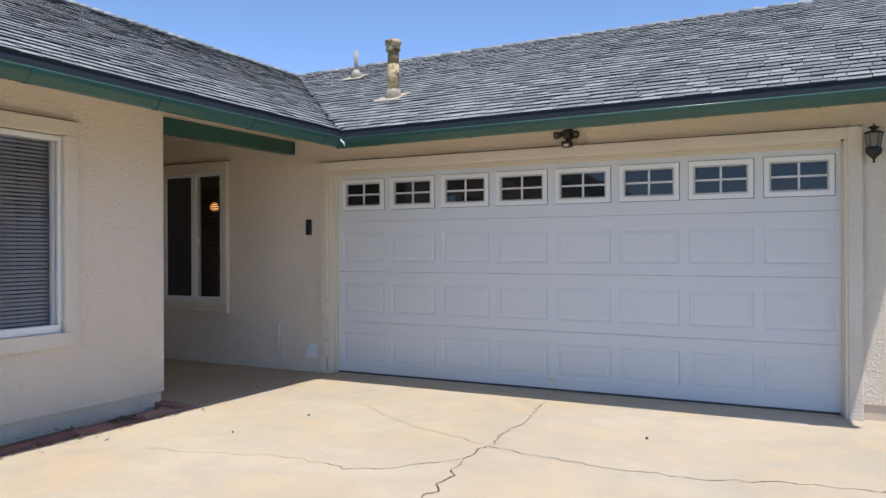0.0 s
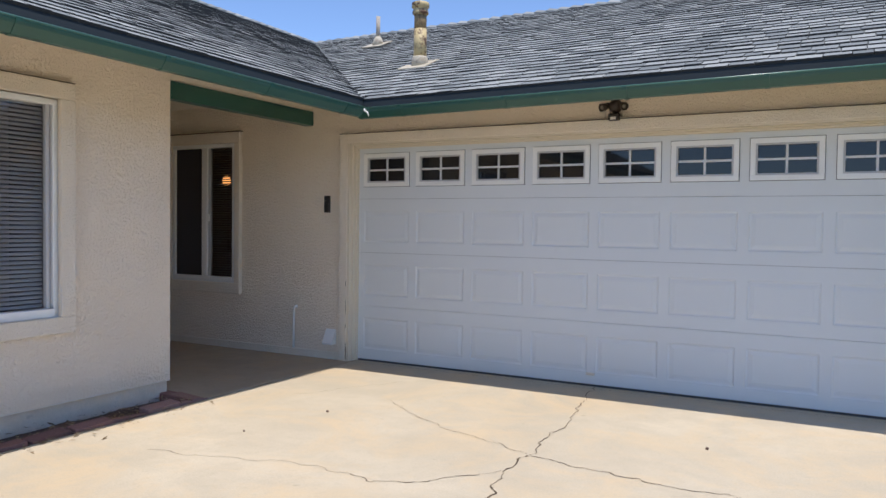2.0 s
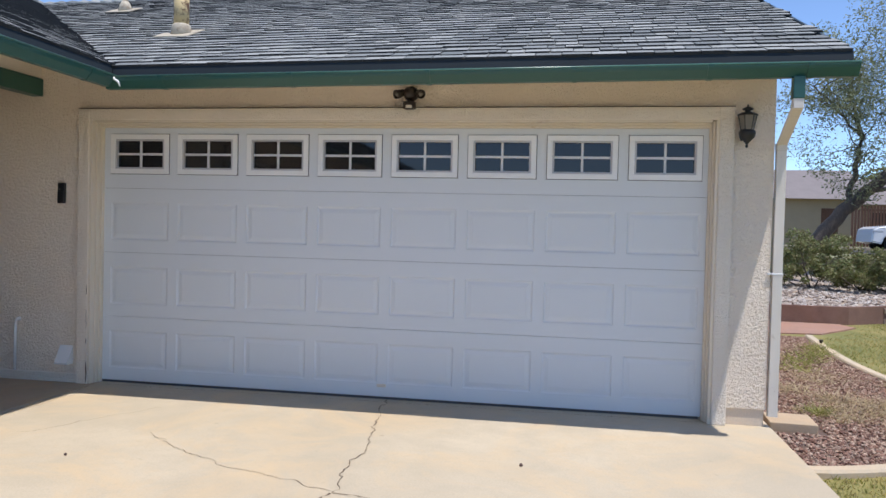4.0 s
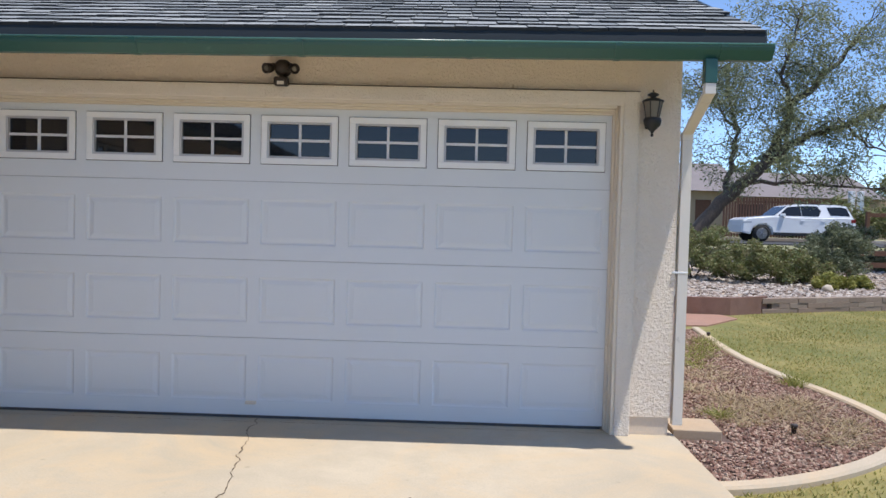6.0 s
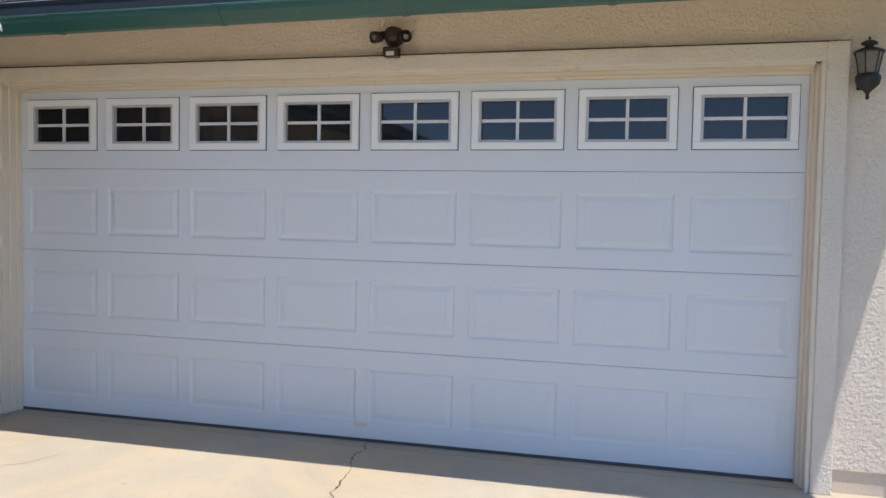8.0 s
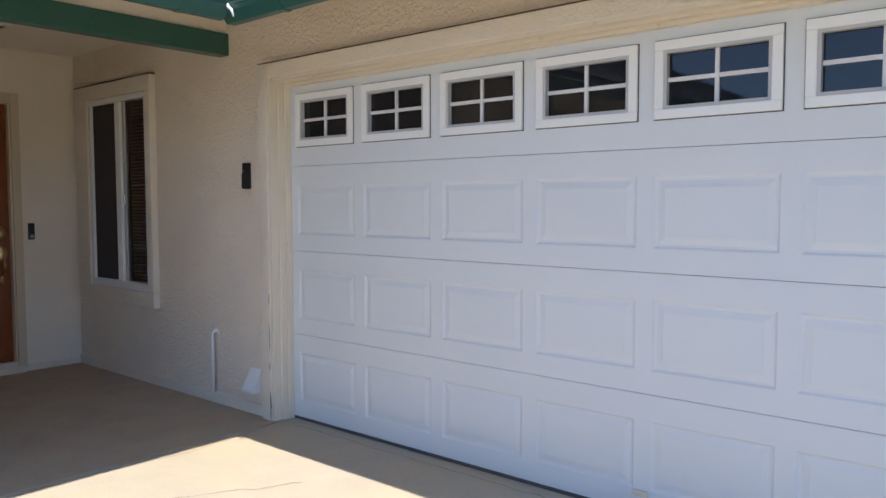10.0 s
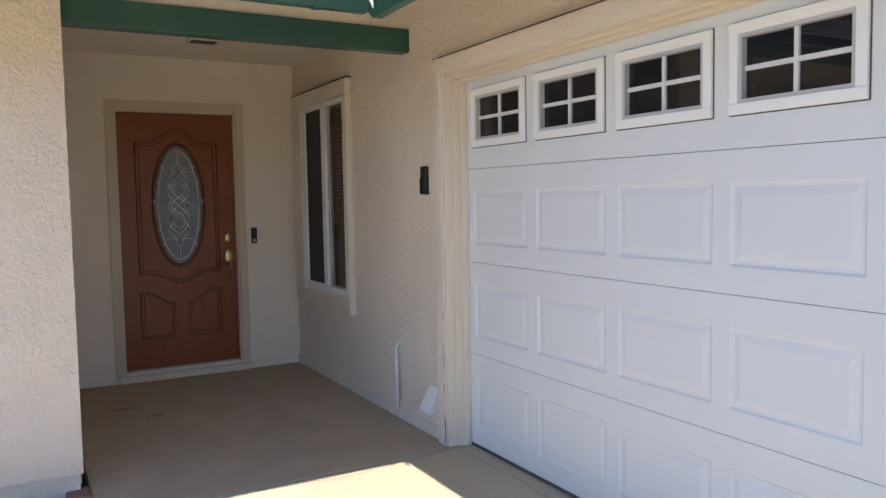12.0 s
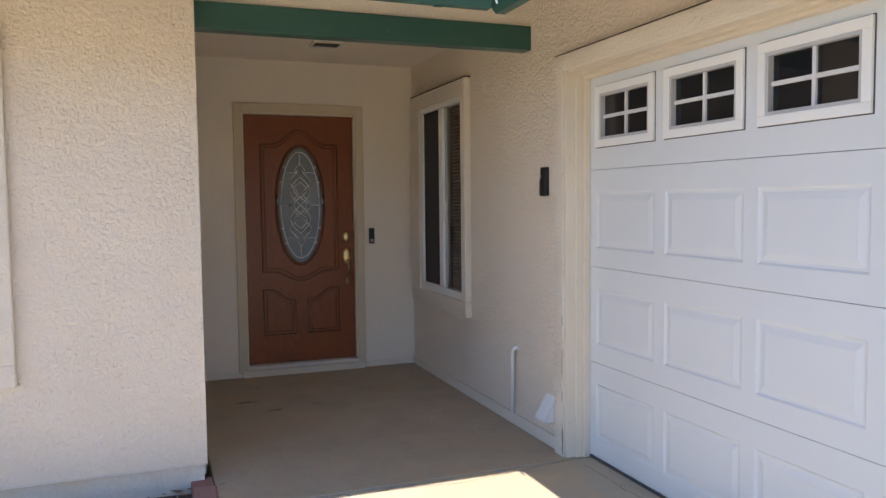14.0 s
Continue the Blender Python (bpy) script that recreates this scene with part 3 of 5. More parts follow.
boxpart("insect_screen", (-2.436, -2.021, FACE - 0.013, FACE - 0.011, 0.756, 2.168), SCREEN, window_2, 0, "dark woven insect screen")
bm = bmesh.new()
box(bm, -2.9, -1.3, 1.6, 1.62, 0.4, 2.55)
for q in ((-2.9, -2.88, 0.4, 2.55), (-1.32, -1.3, 0.4, 2.55), (-2.88, -1.32, 0.4, 0.42), (-2.88, -1.32, 2.53, 2.55)):
    box(bm, q[0], q[1], 0.055, 1.6, q[2], q[3])
solid("wall_room_porch", bm, ROOM, "dark unlit room behind the porch window", "wall")
blind_2 = thing("window_blind", "grey slat blind behind the porch window", "blind")
bm = bmesh.new()
prism(bm, [(0, -0.008, -0.0075), (0, 0.0, 0.001), (0, 0.008, 0.0075), (0, 0.007, 0.0085), (0, -0.001, 0.0025), (0, -0.009, -0.0065)], (0.36, 0, 0))
d = mesh("slat", bm, BLIND)
for k in range(54):
    s = new("slat", d)
    s.parent = blind_2
    s.location = (-1.935, FACE + 0.045, 0.752 + k * 0.0262)
boxpart("headrail", (-1.937, -1.575, FACE + 0.032, FACE + 0.06, 2.160, 2.188), BLIND, blind_2, 0.003)
GLOW, n, l, b = material("lamp_glow", 0.5)
b.inputs["Emission Color"].default_value = (1.0, 0.42, 0.12, 1)
b.inputs["Emission Strength"].default_value = 0.9
b.inputs["Base Color"].default_value = (0.8, 0.5, 0.25, 1)
lampy = thing("pendant_lamp", "small lit amber pendant lamp inside the room", "lamp", (-2.045, 0.26, 1.84))
bm = bmesh.new()
lathe(bm, [(0.015, 0.05), (0.035, 0.04), (0.05, -0.01), (0.045, -0.045), (0.02, -0.055)], (0, 0, 0), 14)
part("shade", bm, GLOW, lampy, "glowing amber glass shade", True)
ropepart("cord", [(0, 0, 0.05), (0, 0, 0.75)], 0.004, BLACK, lampy)

# ---- front door ----
door_2 = thing("door_2", "closed stained oak front door with oval leaded glass", "front door", kind="structure")
L0, L1, B0, B1 = -1.585, -0.632, 0.066, 2.186
FX = ENTRY - 0.06
boxpart("leaf", (FX - 0.045, FX, L0, L1, B0, B1), OAK, door_2)
bm = bmesh.new()
for q in ((-1.655, L0, PAVE + 0.03, 2.262), (L1, -0.565, PAVE + 0.03, 2.262), (L0, L1, B1, 2.262)):
    box(bm, ENTRY - 0.0005, ENTRY + 0.022, *q, 0.004)
part("casing", bm, CASING, door_2, "cream painted wooden casing")
bm = bmesh.new()
for q in ((L0 - 0.012, L0 + 0.012, B0, B1 + 0.002), (L1 - 0.012, L1 + 0.012, B0, B1 + 0.002), (L0 + 0.012, L1 - 0.012, B1 - 0.012, B1 + 0.012)):
    box(bm, FX + 0.002, ENTRY + 0.004, *q, 0.003)
part("jamb", bm, JAMB, door_2)
boxpart("threshold", (FX - 0.03, ENTRY + 0.05, -1.63, -0.58, PAVE + 0.002, 0.036), JAMB, door_2, 0.006, "worn cream painted sill")
boxpart("sill_plate", (FX - 0.02, ENTRY + 0.015, L0, L1, 0.037, 0.064), PVC, door_2, 0.003)
YC = (L0 + L1) / 2


def arch(u0, u1, zt, rise, k=22):
    """A top or bottom rail line: flat shoulders and a wave in the middle."""
    out = []
    for i in range(k + 1):
        u = u0 + (u1 - u0) * i / k
        s = min(1.0, abs((u - (u0 + u1) / 2) / (u1 - u0) * 2) / 0.72)
        out.append((u, zt + rise * 0.5 * (1 + math.cos(math.pi * s))))
    return out


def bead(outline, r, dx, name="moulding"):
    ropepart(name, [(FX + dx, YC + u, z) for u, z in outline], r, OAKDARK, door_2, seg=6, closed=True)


for g, r in ((0.0, 0.007), (0.028, 0.005)):
    bead(arch(-0.325 + g, 0.325 - g, 1.93 - g, 0.125) + arch(0.325 - g, -0.325 + g, 0.85 + g, -0.085), r, 0.0)
for s in (-1, 1):
    for g, r in ((0.0, 0.007), (0.026, 0.005)):
        top = [(s * (0.325 - g - (0.27 - 2 * g) * i / 12), 0.70 - g - 0.10 * 0.5 * (1 - math.cos(math.pi * max(0, min(1, (i / 12 - 0.2) / 0.7))))) for i in range(13)]
        bead(top + [(s * (0.055 + g), 0.31 + g), (s * (0.325 - g), 0.31 + g)], r, 0.0)
OC, OA, OB = -1.106, 0.200, 0.503
oval = [(OC + OA * math.cos(2 * math.pi * i / 48), 1.414 + OB * math.sin(2 * math.pi * i / 48)) for i in range(48)]
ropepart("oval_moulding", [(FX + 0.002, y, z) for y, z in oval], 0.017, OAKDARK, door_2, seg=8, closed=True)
bm = bmesh.new()
prism(bm, [(FX + 0.0025, y, z) for y, z in oval], (0.005, 0, 0))
glass = part("oval_glass", bm, FROST, door_2, "grey bevelled privacy glass")
GX = FX + 0.0085


def came(line, closed=False, r=0.0048):
    ropepart("came", [(GX, OC + u, 1.414 + w) for u, w in line], r, LEAD, glass, seg=5, closed=closed)


came([(0.82 * OA * math.cos(2 * math.pi * i / 40), 0.9 * OB * math.sin(2 * math.pi * i / 40)) for i in range(40)], True)
came([(0.975 * OA * math.cos(2 * math.pi * i / 40), 0.985 * OB * math.sin(2 * math.pi * i / 40)) for i in range(40)], True, 0.005)
for s in (-1, 1):
    came([(s * (0.02 + 0.07 * math.sin(math.pi * k / 8) ** 2), 0.30 - 0.6 * k / 24) for k in range(25)])
    came([(s * 0.085 * math.sin(math.pi * k / 12), 0.24 - 0.48 * k / 24) for k in range(25)])
    came([(-s * 0.055 * math.sin(math.pi * k / 8), 0.2 - 0.4 * k / 24) for k in range(25)])
    came([(0, s * 0.33), (0.0, s * 0.455)])
    came([(s * 0.09, 0), (s * 0.165, 0)])
    came([(s * 0.02, s * 0.28), (s * 0.125, s * 0.28)])
    came([(-s * 0.02, s * 0.28), (-s * 0.125, s * 0.28)])
    for w in (0.2, 0.33, -0.2, -0.33):
        e = math.sqrt(1 - (w / OB) ** 2)
        came([(s * OA * 0.82 * e, w * 0.97), (s * OA * 0.97 * e, w)])
came([(0, 0.075), (0.09, 0), (0, -0.075), (-0.09, 0)], True)
came([(0, 0.36), (0.045, 0.30), (0, 0.24), (-0.045, 0.30)], True)
came([(0, -0.36), (0.035, -0.30), (0, -0.24), (-0.035, -0.30)], True)
bm = bmesh.new()
lathe(bm, [(0.033, 0), (0.033, 0.006), (0.026, 0.016), (0.012, 0.022)], (0, 0, 0), 20)
bmesh.ops.transform(bm, matrix=Matrix.Translation((FX, -0.709, 1.13)) @ pose(0, 0, 0, 0, 90, 0) @ Matrix.Diagonal((1.6, 1.15, 1, 1)), verts=bm.verts)
part("deadbolt", bm, BRASS, door_2, "oval brass deadbolt plate", True)
bm = bmesh.new()
lathe(bm, [(0.034, 0), (0.034, 0.006), (0.027, 0.015), (0.014, 0.02)], (0, 0, 0), 20)
bmesh.ops.transform(bm, matrix=Matrix.Translation((FX, -0.707, 0.965)) @ pose(0, 0, 0, 0, 90, 0) @ Matrix.Diagonal((2.1, 1.2, 1, 1)), verts=bm.verts)
plate = part("handle_plate", bm, BRASS, door_2, "brass handle set", True)
ropepart("handle", [(FX + 0.015, -0.707, 0.93), (FX + 0.05, -0.705, 0.915), (FX + 0.062, -0.703, 0.86), (FX + 0.055, -0.704, 0.79), (FX + 0.03, -0.706, 0.755), (FX + 0.004, -0.707, 0.75)], [0.008, 0.008, 0.010, 0.009, 0.008, 0.008], BRASS, door_2, seg=10)
bm = bmesh.new()
lathe(bm, [(0.02, 0), (0.02, 0.005), (0.012, 0.012)], (0, 0, 0), 16)
bmesh.ops.transform(bm, matrix=Matrix.Translation((FX, -0.707, 0.745)) @ pose(0, 0, 0, 0, 90, 0) @ Matrix.Diagonal((1.7, 0.8, 1, 1)), verts=bm.verts)
part("handle_foot", bm, BRASS, door_2, "", True)

# ---- small fixtures on the walls ----
bell = thing("doorbell", "slim black video doorbell on the porch wall", "doorbell")
boxpart("case", (ENTRY + 0.0005, ENTRY + 0.024, -0.522, -0.474, 1.072, 1.208), BLACK, bell, 0.006)
boxpart("button", (ENTRY + 0.0245, ENTRY + 0.028, -0.512, -0.484, 1.085, 1.113), FOOT, bell, 0.004, "grey push button")
keypad = thing("keypad", "black plastic garage keypad beside the garage door", "keypad")
boxpart("case", (-0.335, -0.272, FACE - 0.03, FACE - 0.0005, 1.462, 1.632), BLACK, keypad, 0.006)
boxpart("cover", (-0.331, -0.276, FACE - 0.037, FACE - 0.03, 1.466, 1.56), BLACK, keypad, 0.003)
boxpart("label", (-0.318, -0.310, FACE - 0.0325, FACE - 0.03, 1.575, 1.584), FOOT, keypad)
pipe = thing("drain_pipe", "thin white plastic drain pipe on the wall", "pipe")
ropepart("pipe", [(-0.70, FACE + 0.01, 0.487), (-0.702, FACE - 0.02, 0.49), (-0.706, FACE - 0.032, 0.478), (-0.708, FACE - 0.034, 0.45), (-0.716, FACE - 0.03, 0.06)], 0.0115, WHITE, pipe, seg=10)
bm = bmesh.new()
lathe(bm, [(0.019, 0), (0.019, 0.006), (0.013, 0.008)], (0, 0, 0), 14)
bmesh.ops.transform(bm, matrix=Matrix.Translation((-0.70, FACE - 0.0005, 0.487)) @ pose(0, 0, 0, 90, 0, 0), verts=bm.verts)
part("flange", bm, WHITE, pipe)
hood = thing("dryer_vent", "small cream wedge-shaped vent hood near the ground", "vent")
bm = bmesh.new()
prism(bm, [(-0.315, FACE - 0.0005, 0.285), (-0.315, FACE - 0.075, 0.15), (-0.315, FACE - 0.075, 0.135), (-0.315, FACE - 0.0005, 0.135)], (0.12, 0, 0))
part("hood", bm, WHITE, hood)
boxpart("flap", (-0.308, -0.202, FACE - 0.0785, FACE - 0.0755, 0.138, 0.149), WHITE, hood)
cv = thing("ceiling_vent", "small dark square ceiling light recessed in the porch", "ceiling light")
bm = bmesh.new()
for q in ((-2.100, -1.900, -1.15, -1.135), (-2.100, -1.900, -0.945, -0.93), (-2.100, -2.085, -1.135, -0.945), (-1.915, -1.900, -1.135, -0.945)):
    box(bm, *q, 2.602, 2.6195)
part("frame", bm, PVC, cv)
boxpart("lens", (-2.085, -1.915, -1.135, -0.945, 2.610, 2.6192), BRONZE, cv)
hook = thing("ceiling_hook", "tiny dark metal hook under the porch ceiling", "hook")
ropepart("hook", [(-0.62, -1.78, 2.621), (-0.62, -1.78, 2.60), (-0.62, -1.772, 2.59), (-0.62, -1.762, 2.595)], 0.002, IRON, hook)

# flood light over the garage door
flood = thing("flood_light", "dark bronze twin-head flood light under the eave", "flood light", (2.63, FACE, 2.345))
bm = bmesh.new()
lathe(bm, [(0.058, 0), (0.058, 0.016), (0.052, 0.03), (0.050, 0.055), (0.038, 0.078), (0.015, 0.088)], (0, 0, 0), 22)
bmesh.ops.transform(bm, matrix=pose(0, -0.0005, 0, 90, 0, 0), verts=bm.verts)
part("canopy", bm, BRONZE, flood, "dark bronze domed canopy", True)
for s in (-1, 1):
    ropepart("arm", [(s * 0.035, -0.045, 0.012), (s * 0.062, -0.05, 0.016), (s * 0.075, -0.06, 0.0)], 0.012, BRONZE, flood, seg=8)
    bm = bmesh.new()
    lathe(bm, [(0.012, -0.034), (0.024, -0.03), (0.031, -0.01), (0.034, 0.03), (0.028, 0.031), (0.026, 0.008), (0.010, 0.004)], (0, 0, 0), 20)
    aim = Matrix.Translation((s * 0.08, -0.075, -0.012)) @ Vector((s * 0.55, -0.8, -0.22)).to_track_quat("Z", "Y").to_matrix().to_4x4()
    bmesh.ops.transform(bm, matrix=aim, verts=bm.verts)
    head = part("head", bm, BRONZE, flood, "round dark lamp head", True)
    bm = bmesh.new()
    lathe(bm, [(0.008, 0.006), (0.018, 0.014), (0.019, 0.022), (0.012, 0.029)], (0, 0, 0), 16)
    bmesh.ops.transform(bm, matrix=aim, verts=bm.verts)
    part("bulb", bm, SEEDED, head, "pale reflector bulb", True)
ropepart("stem", [(0, -0.045, -0.035), (0, -0.06, -0.07)], 0.014, BRONZE, flood, seg=8)
boxpart("sensor", (-0.044, 0.048, -0.095, -0.035, -0.125, -0.068), BRONZE, flood, 0.010, "small boxy light sensor")
boxpart("sensor_lens", (-0.02, 0.026, -0.0985, -0.0955, -0.12, -0.097), PVC, flood, 0.001, "pale sensor lens")

# coach lantern
lan = thing("wall_lantern", "black coach lantern with dusty glass beside the garage door", "wall lamp", (5.045, FACE - 0.085, 2.085))
lan.scale = (0.86, 0.86, 0.95)
boxpart("back_plate", (-0.035, 0.035, 0.082, 0.0945, -0.09, 0.06), IRON, lan, 0.006)
ropepart("arm", [(0, 0.085, -0.05), (0, 0.05, -0.085), (0, 0.01, -0.085)], 0.012, IRON, lan, seg=8)
bm = bmesh.new()
lathe(bm, [(0.006, -0.15), (0.012, -0.14), (0.008, -0.125), (0.014, -0.115), (0.03, -0.1), (0.058, -0.075), (0.066, -0.045), (0.064, -0.03), (0.05, -0.02)], (0, 0, 0), 20)
part("bowl", bm, IRON, lan, "black rounded lower bowl", True)
bm = bmesh.new()
lathe(bm, [(0.048, -0.02), (0.07, 0.085)], (0, 0, 0), 6)
part("glass", bm, SEEDED, lan, "dusty amber-grey glass")
for k in range(6):
    a = 2 * math.pi * k / 6
    ropepart("bar", [(0.049 * math.cos(a), 0.049 * math.sin(a), -0.02), (0.072 * math.cos(a), 0.072 * math.sin(a), 0.087)], 0.004, IRON, lan, seg=5)
bm = bmesh.new()
lathe(bm, [(0.08, 0.084), (0.08, 0.092), (0.05, 0.105), (0.025, 0.112), (0.02, 0.12), (0.042, 0.128), (0.042, 0.136), (0.02, 0.147), (0.006, 0.15), (0.006, 0.165)], (0, 0, 0), 20)
part("cap", bm, IRON, lan, "black cap with a finial", True)

# ---- downspout and splash block ----
spout = thing("downspout", "rectangular offwhite downspout with a green outlet", "downspout")
OX, OY = 5.20, EY - 0.045
boxpart("outlet", (OX - 0.034, OX + 0.034, OY - 0.03, OY + 0.03, 2.17, 2.305), GREEN, spout, 0.004, "green painted outlet")
boxpart("collar", (OX - 0.03, OX + 0.03, OY - 0.026, OY + 0.026, 2.11, 2.172), SPOUT, spout, 0.003)
DX, DY = 5.296, -0.10


def duct(a, b):
    bm = bmesh.new()
    a, b = Vector(a), Vector(b)
    o = [(-0.032, -0.025, 0), (0.032, -0.025, 0), (0.032, 0.025, 0), (-0.032, 0.025, 0)]
    va = [bm.verts.new(a + Vector(p)) for p in o]
    vb = [bm.verts.new(b + Vector(p)) for p in o]
    for i in range(4):
        bm.faces.new((va[i], va[(i + 1) % 4], vb[(i + 1) % 4], vb[i]))
    bm.faces.new(va)
    bm.faces.new(vb)
    return part("pipe", bm, SPOUT, spout)


duct((OX, OY, 2.12), (DX, DY, 1.97))
duct((DX, DY, 1.985), (DX, DY, 0.055))
boxpart("joint", (DX - 0.035, DX + 0.035, DY - 0.028, DY + 0.028, 1.93, 1.985), SPOUT, spout, 0.003)
boxpart("strap", (EAST - 0.02, DX + 0.035, DY - 0.0275, DY + 0.0275, 1.06, 1.072), WHITE, spout, 0.002)
PAVER = mat_concrete("tan_paver", (0.50, 0.385, 0.265), (0.42, 0.32, 0.22))
bm = bmesh.new()
box(bm, 5.335, 5.665, 0.06, 0.40, GROUND - 0.015, -0.024, 0.007)
bmesh.ops.rotate(bm, cent=(5.5, 0.2, 0), matrix=Matrix.Rotation(radians(-4), 3, "Z"), verts=bm.verts)
solid("splash_paver", bm, PAVER, "tan concrete paver under the downspout", "paver", "")

# ---- roof pipes ----
SLOPE = (RZ - EZ) / (RY - EY)


def roof_z(y):
    return EZ + SLOPE * (y - EY)


vp = thing("flue_pipe", "rusty tan metal flue pipe on the roof", "flue", (0.36, 0.56, roof_z(0.56) + 0.012))
bm = bmesh.new()
box(bm, -0.17, 0.15, -0.2, 0.16, -0.004, 0.004)
bmesh.ops.rotate(bm, cent=(0, 0, 0), matrix=Matrix.Rotation(math.atan(SLOPE), 3, "X"), verts=bm.verts)
part("flashing", bm, FLASH, vp, "pale metal flashing plate")
bm = bmesh.new()
lathe(bm, [(0.10, -0.05), (0.080, 0.06), (0.0705, 0.075)], (0, 0, 0), 20)
part("cone", bm, FLASH, vp, "", True)
bm = bmesh.new()
lathe(bm, [(0.068, 0.05), (0.066, 0.36)], (0, 0, 0), 20)
part("pipe", bm, TANMETAL, vp, "", True)
bm = bmesh.new()
lathe(bm, [(0.064, 0.355), (0.064, 0.51)], (0, 0, 0), 20)
part("rusted_section", bm, RUSTED, vp, "rust-streaked upper pipe", True)
bm = bmesh.new()
lathe(bm, [(0.07, 0.50), (0.084, 0.515), (0.084, 0.535), (0.078, 0.54), (0.078, 0.575), (0.092, 0.58), (0.092, 0.625), (0.075, 0.635)], (0, 0, 0), 20)
part("cap", bm, TANMETAL, vp, "tan vent cap with rust stains", True)
pv = thing("plumbing_vent", "thin grey vent pipe with a pale flashing cone", "vent pipe", (-1.35, 2.36, roof_z(2.36) + 0.012))
bm = bmesh.new()
box(bm, -0.16, 0.14, -0.17, 0.15, -0.004, 0.004)
bmesh.ops.rotate(bm, cent=(0, 0, 0), matrix=Matrix.Rotation(math.atan(SLOPE), 3, "X"), verts=bm.verts)
part("flashing", bm, FLASH, pv)
bm = bmesh.new()
lathe(bm, [(0.09, -0.04), (0.06, 0.06), (0.034, 0.1)], (0, 0, 0), 16)
part("cone", bm, FLASH, pv, "", True)
bm = bmesh.new()
lathe(bm, [(0.028, 0.05), (0.028, 0.37)], (0, 0, 0), 14)
part("pipe", bm, FOOT, pv, "", True)


# ---- planting along the wing ----
bm = bmesh.new()
box(bm, WING - 0.01, 0.0, -11.5, -2.05, -0.2, -0.06)
bmesh.ops.subdivide_edges(bm, edges=[e for e in bm.edges if e.calc_length() > 3], cuts=60)
for v in bm.verts:
    if v.co.z > -0.1:
        v.co.z += 0.03 * noise.noise(v.co * 3.0)
solid("planter_soil", bm, SOIL, "dark bare soil strip beside the wing wall", "soil")
TERRA = mat_random("terracotta", [(0.27, 0.13, 0.105), (0.33, 0.17, 0.14), (0.23, 0.11, 0.09), (0.38, 0.22, 0.185)], 0.85, False, 60, 0.003)
edging = thing("planter_edging", "row of uneven terracotta edging bricks by the soil", "edging")
bm = bmesh.new()
box(bm, -0.055, 0.055, -0.14, 0.14, -0.05, 0.03, 0.008)
brick_mesh = mesh("brick", bm, TERRA)
rng = random.Random(4)
y = -2.15
while y > -8.5:
    b = new("brick", brick_mesh)
    b.parent = edging
    b.location = (-0.055 + rng.uniform(-0.022, 0.012), y, PAVE + rng.uniform(-0.035, 0.006))
    b.rotation_euler = (rng.uniform(-0.06, 0.06), rng.uniform(-0.2, 0.16), rng.uniform(-0.09, 0.09))
    y -= 0.295
for x in (-0.17, -0.30):
    b = new("brick", brick_mesh)
    b.parent = edging
    b.location = (x, -2.09, PAVE - 0.015)
    b.rotation_euler = (0.04, 0, math.pi / 2 + rng.uniform(-0.1, 0.1))


# ---- clumps of leaves, blades and stones ----
def leaf_mesh(name, centers, n, size, mat, seed, slim=0.35, droop=0.3):
    """Many small pointed leaves round the centers (x, y, z, rx, ry, rz), uneven and with gaps."""
    r = np.random.RandomState(seed)
    c = np.array(centers)
    w = np.cbrt(c[:, 3] * c[:, 4] * c[:, 5]) ** 2
    pick = r.choice(len(c), n, p=w / w.sum())
    d = r.normal(size=(n, 3))
    d /= np.linalg.norm(d, axis=1)[:, None]
    p = c[pick, :3] + d * (r.rand(n) ** 0.45)[:, None] * c[pick, 3:6]
    a = r.normal(size=(n, 3)) * (1, 1, 0.7) + (0, 0, -droop)
    a /= np.linalg.norm(a, axis=1)[:, None]
    b = np.cross(a, r.normal(size=(n, 3)))
    b /= np.linalg.norm(b, axis=1)[:, None]
    s = size * (0.6 + 0.8 * r.rand(n))[:, None]
    v = np.stack([p - a * s, p + b * s * slim, p + a * s, p - b * s * slim], 1).reshape(-1, 3)
    f = np.arange(4 * n).reshape(-1, 4)
    return raw(name, v, f, mat)


def mat_leaf(name, colors, rough=0.55):
    m, n, l, b = material(name, rough)
    r = n.new("ShaderNodeNewGeometry").outputs["Random Per Island"]
    k = len(colors)
    l.new(ramp(n, l, r, [(i / k, x) for i, x in enumerate(colors)]), b.inputs["Base Color"])
    out = n["Material Output"]
    tl = n.new("ShaderNodeBsdfTranslucent")
    l.new(b.inputs["Base Color"].links[0].from_socket, tl.inputs[0])
    mx = n.new("ShaderNodeMixShader")
    mx.inputs[0].default_value = 0.4
    l.new(b.outputs[0], mx.inputs[1])
    l.new(tl.outputs[0], mx.inputs[2])
    l.new(mx.outputs[0], out.inputs[0])
    return m


OLIVE = mat_leaf("olive_leaf", [(0.15, 0.185, 0.10), (0.22, 0.255, 0.15), (0.32, 0.345, 0.225), (0.18, 0.215, 0.11), (0.27, 0.27, 0.13)])
BUSH = mat_leaf("bush_leaf", [(0.11, 0.145, 0.05), (0.18, 0.215, 0.075), (0.27, 0.28, 0.11), (0.21, 0.19, 0.085)])
SAGE = mat_leaf("sage_leaf", [(0.13, 0.155, 0.085), (0.20, 0.225, 0.13), (0.28, 0.29, 0.18), (0.10, 0.12, 0.06)])
LIME = mat_leaf("lime_leaf", [(0.26, 0.27, 0.06), (0.36, 0.34, 0.09), (0.21, 0.22, 0.055)])
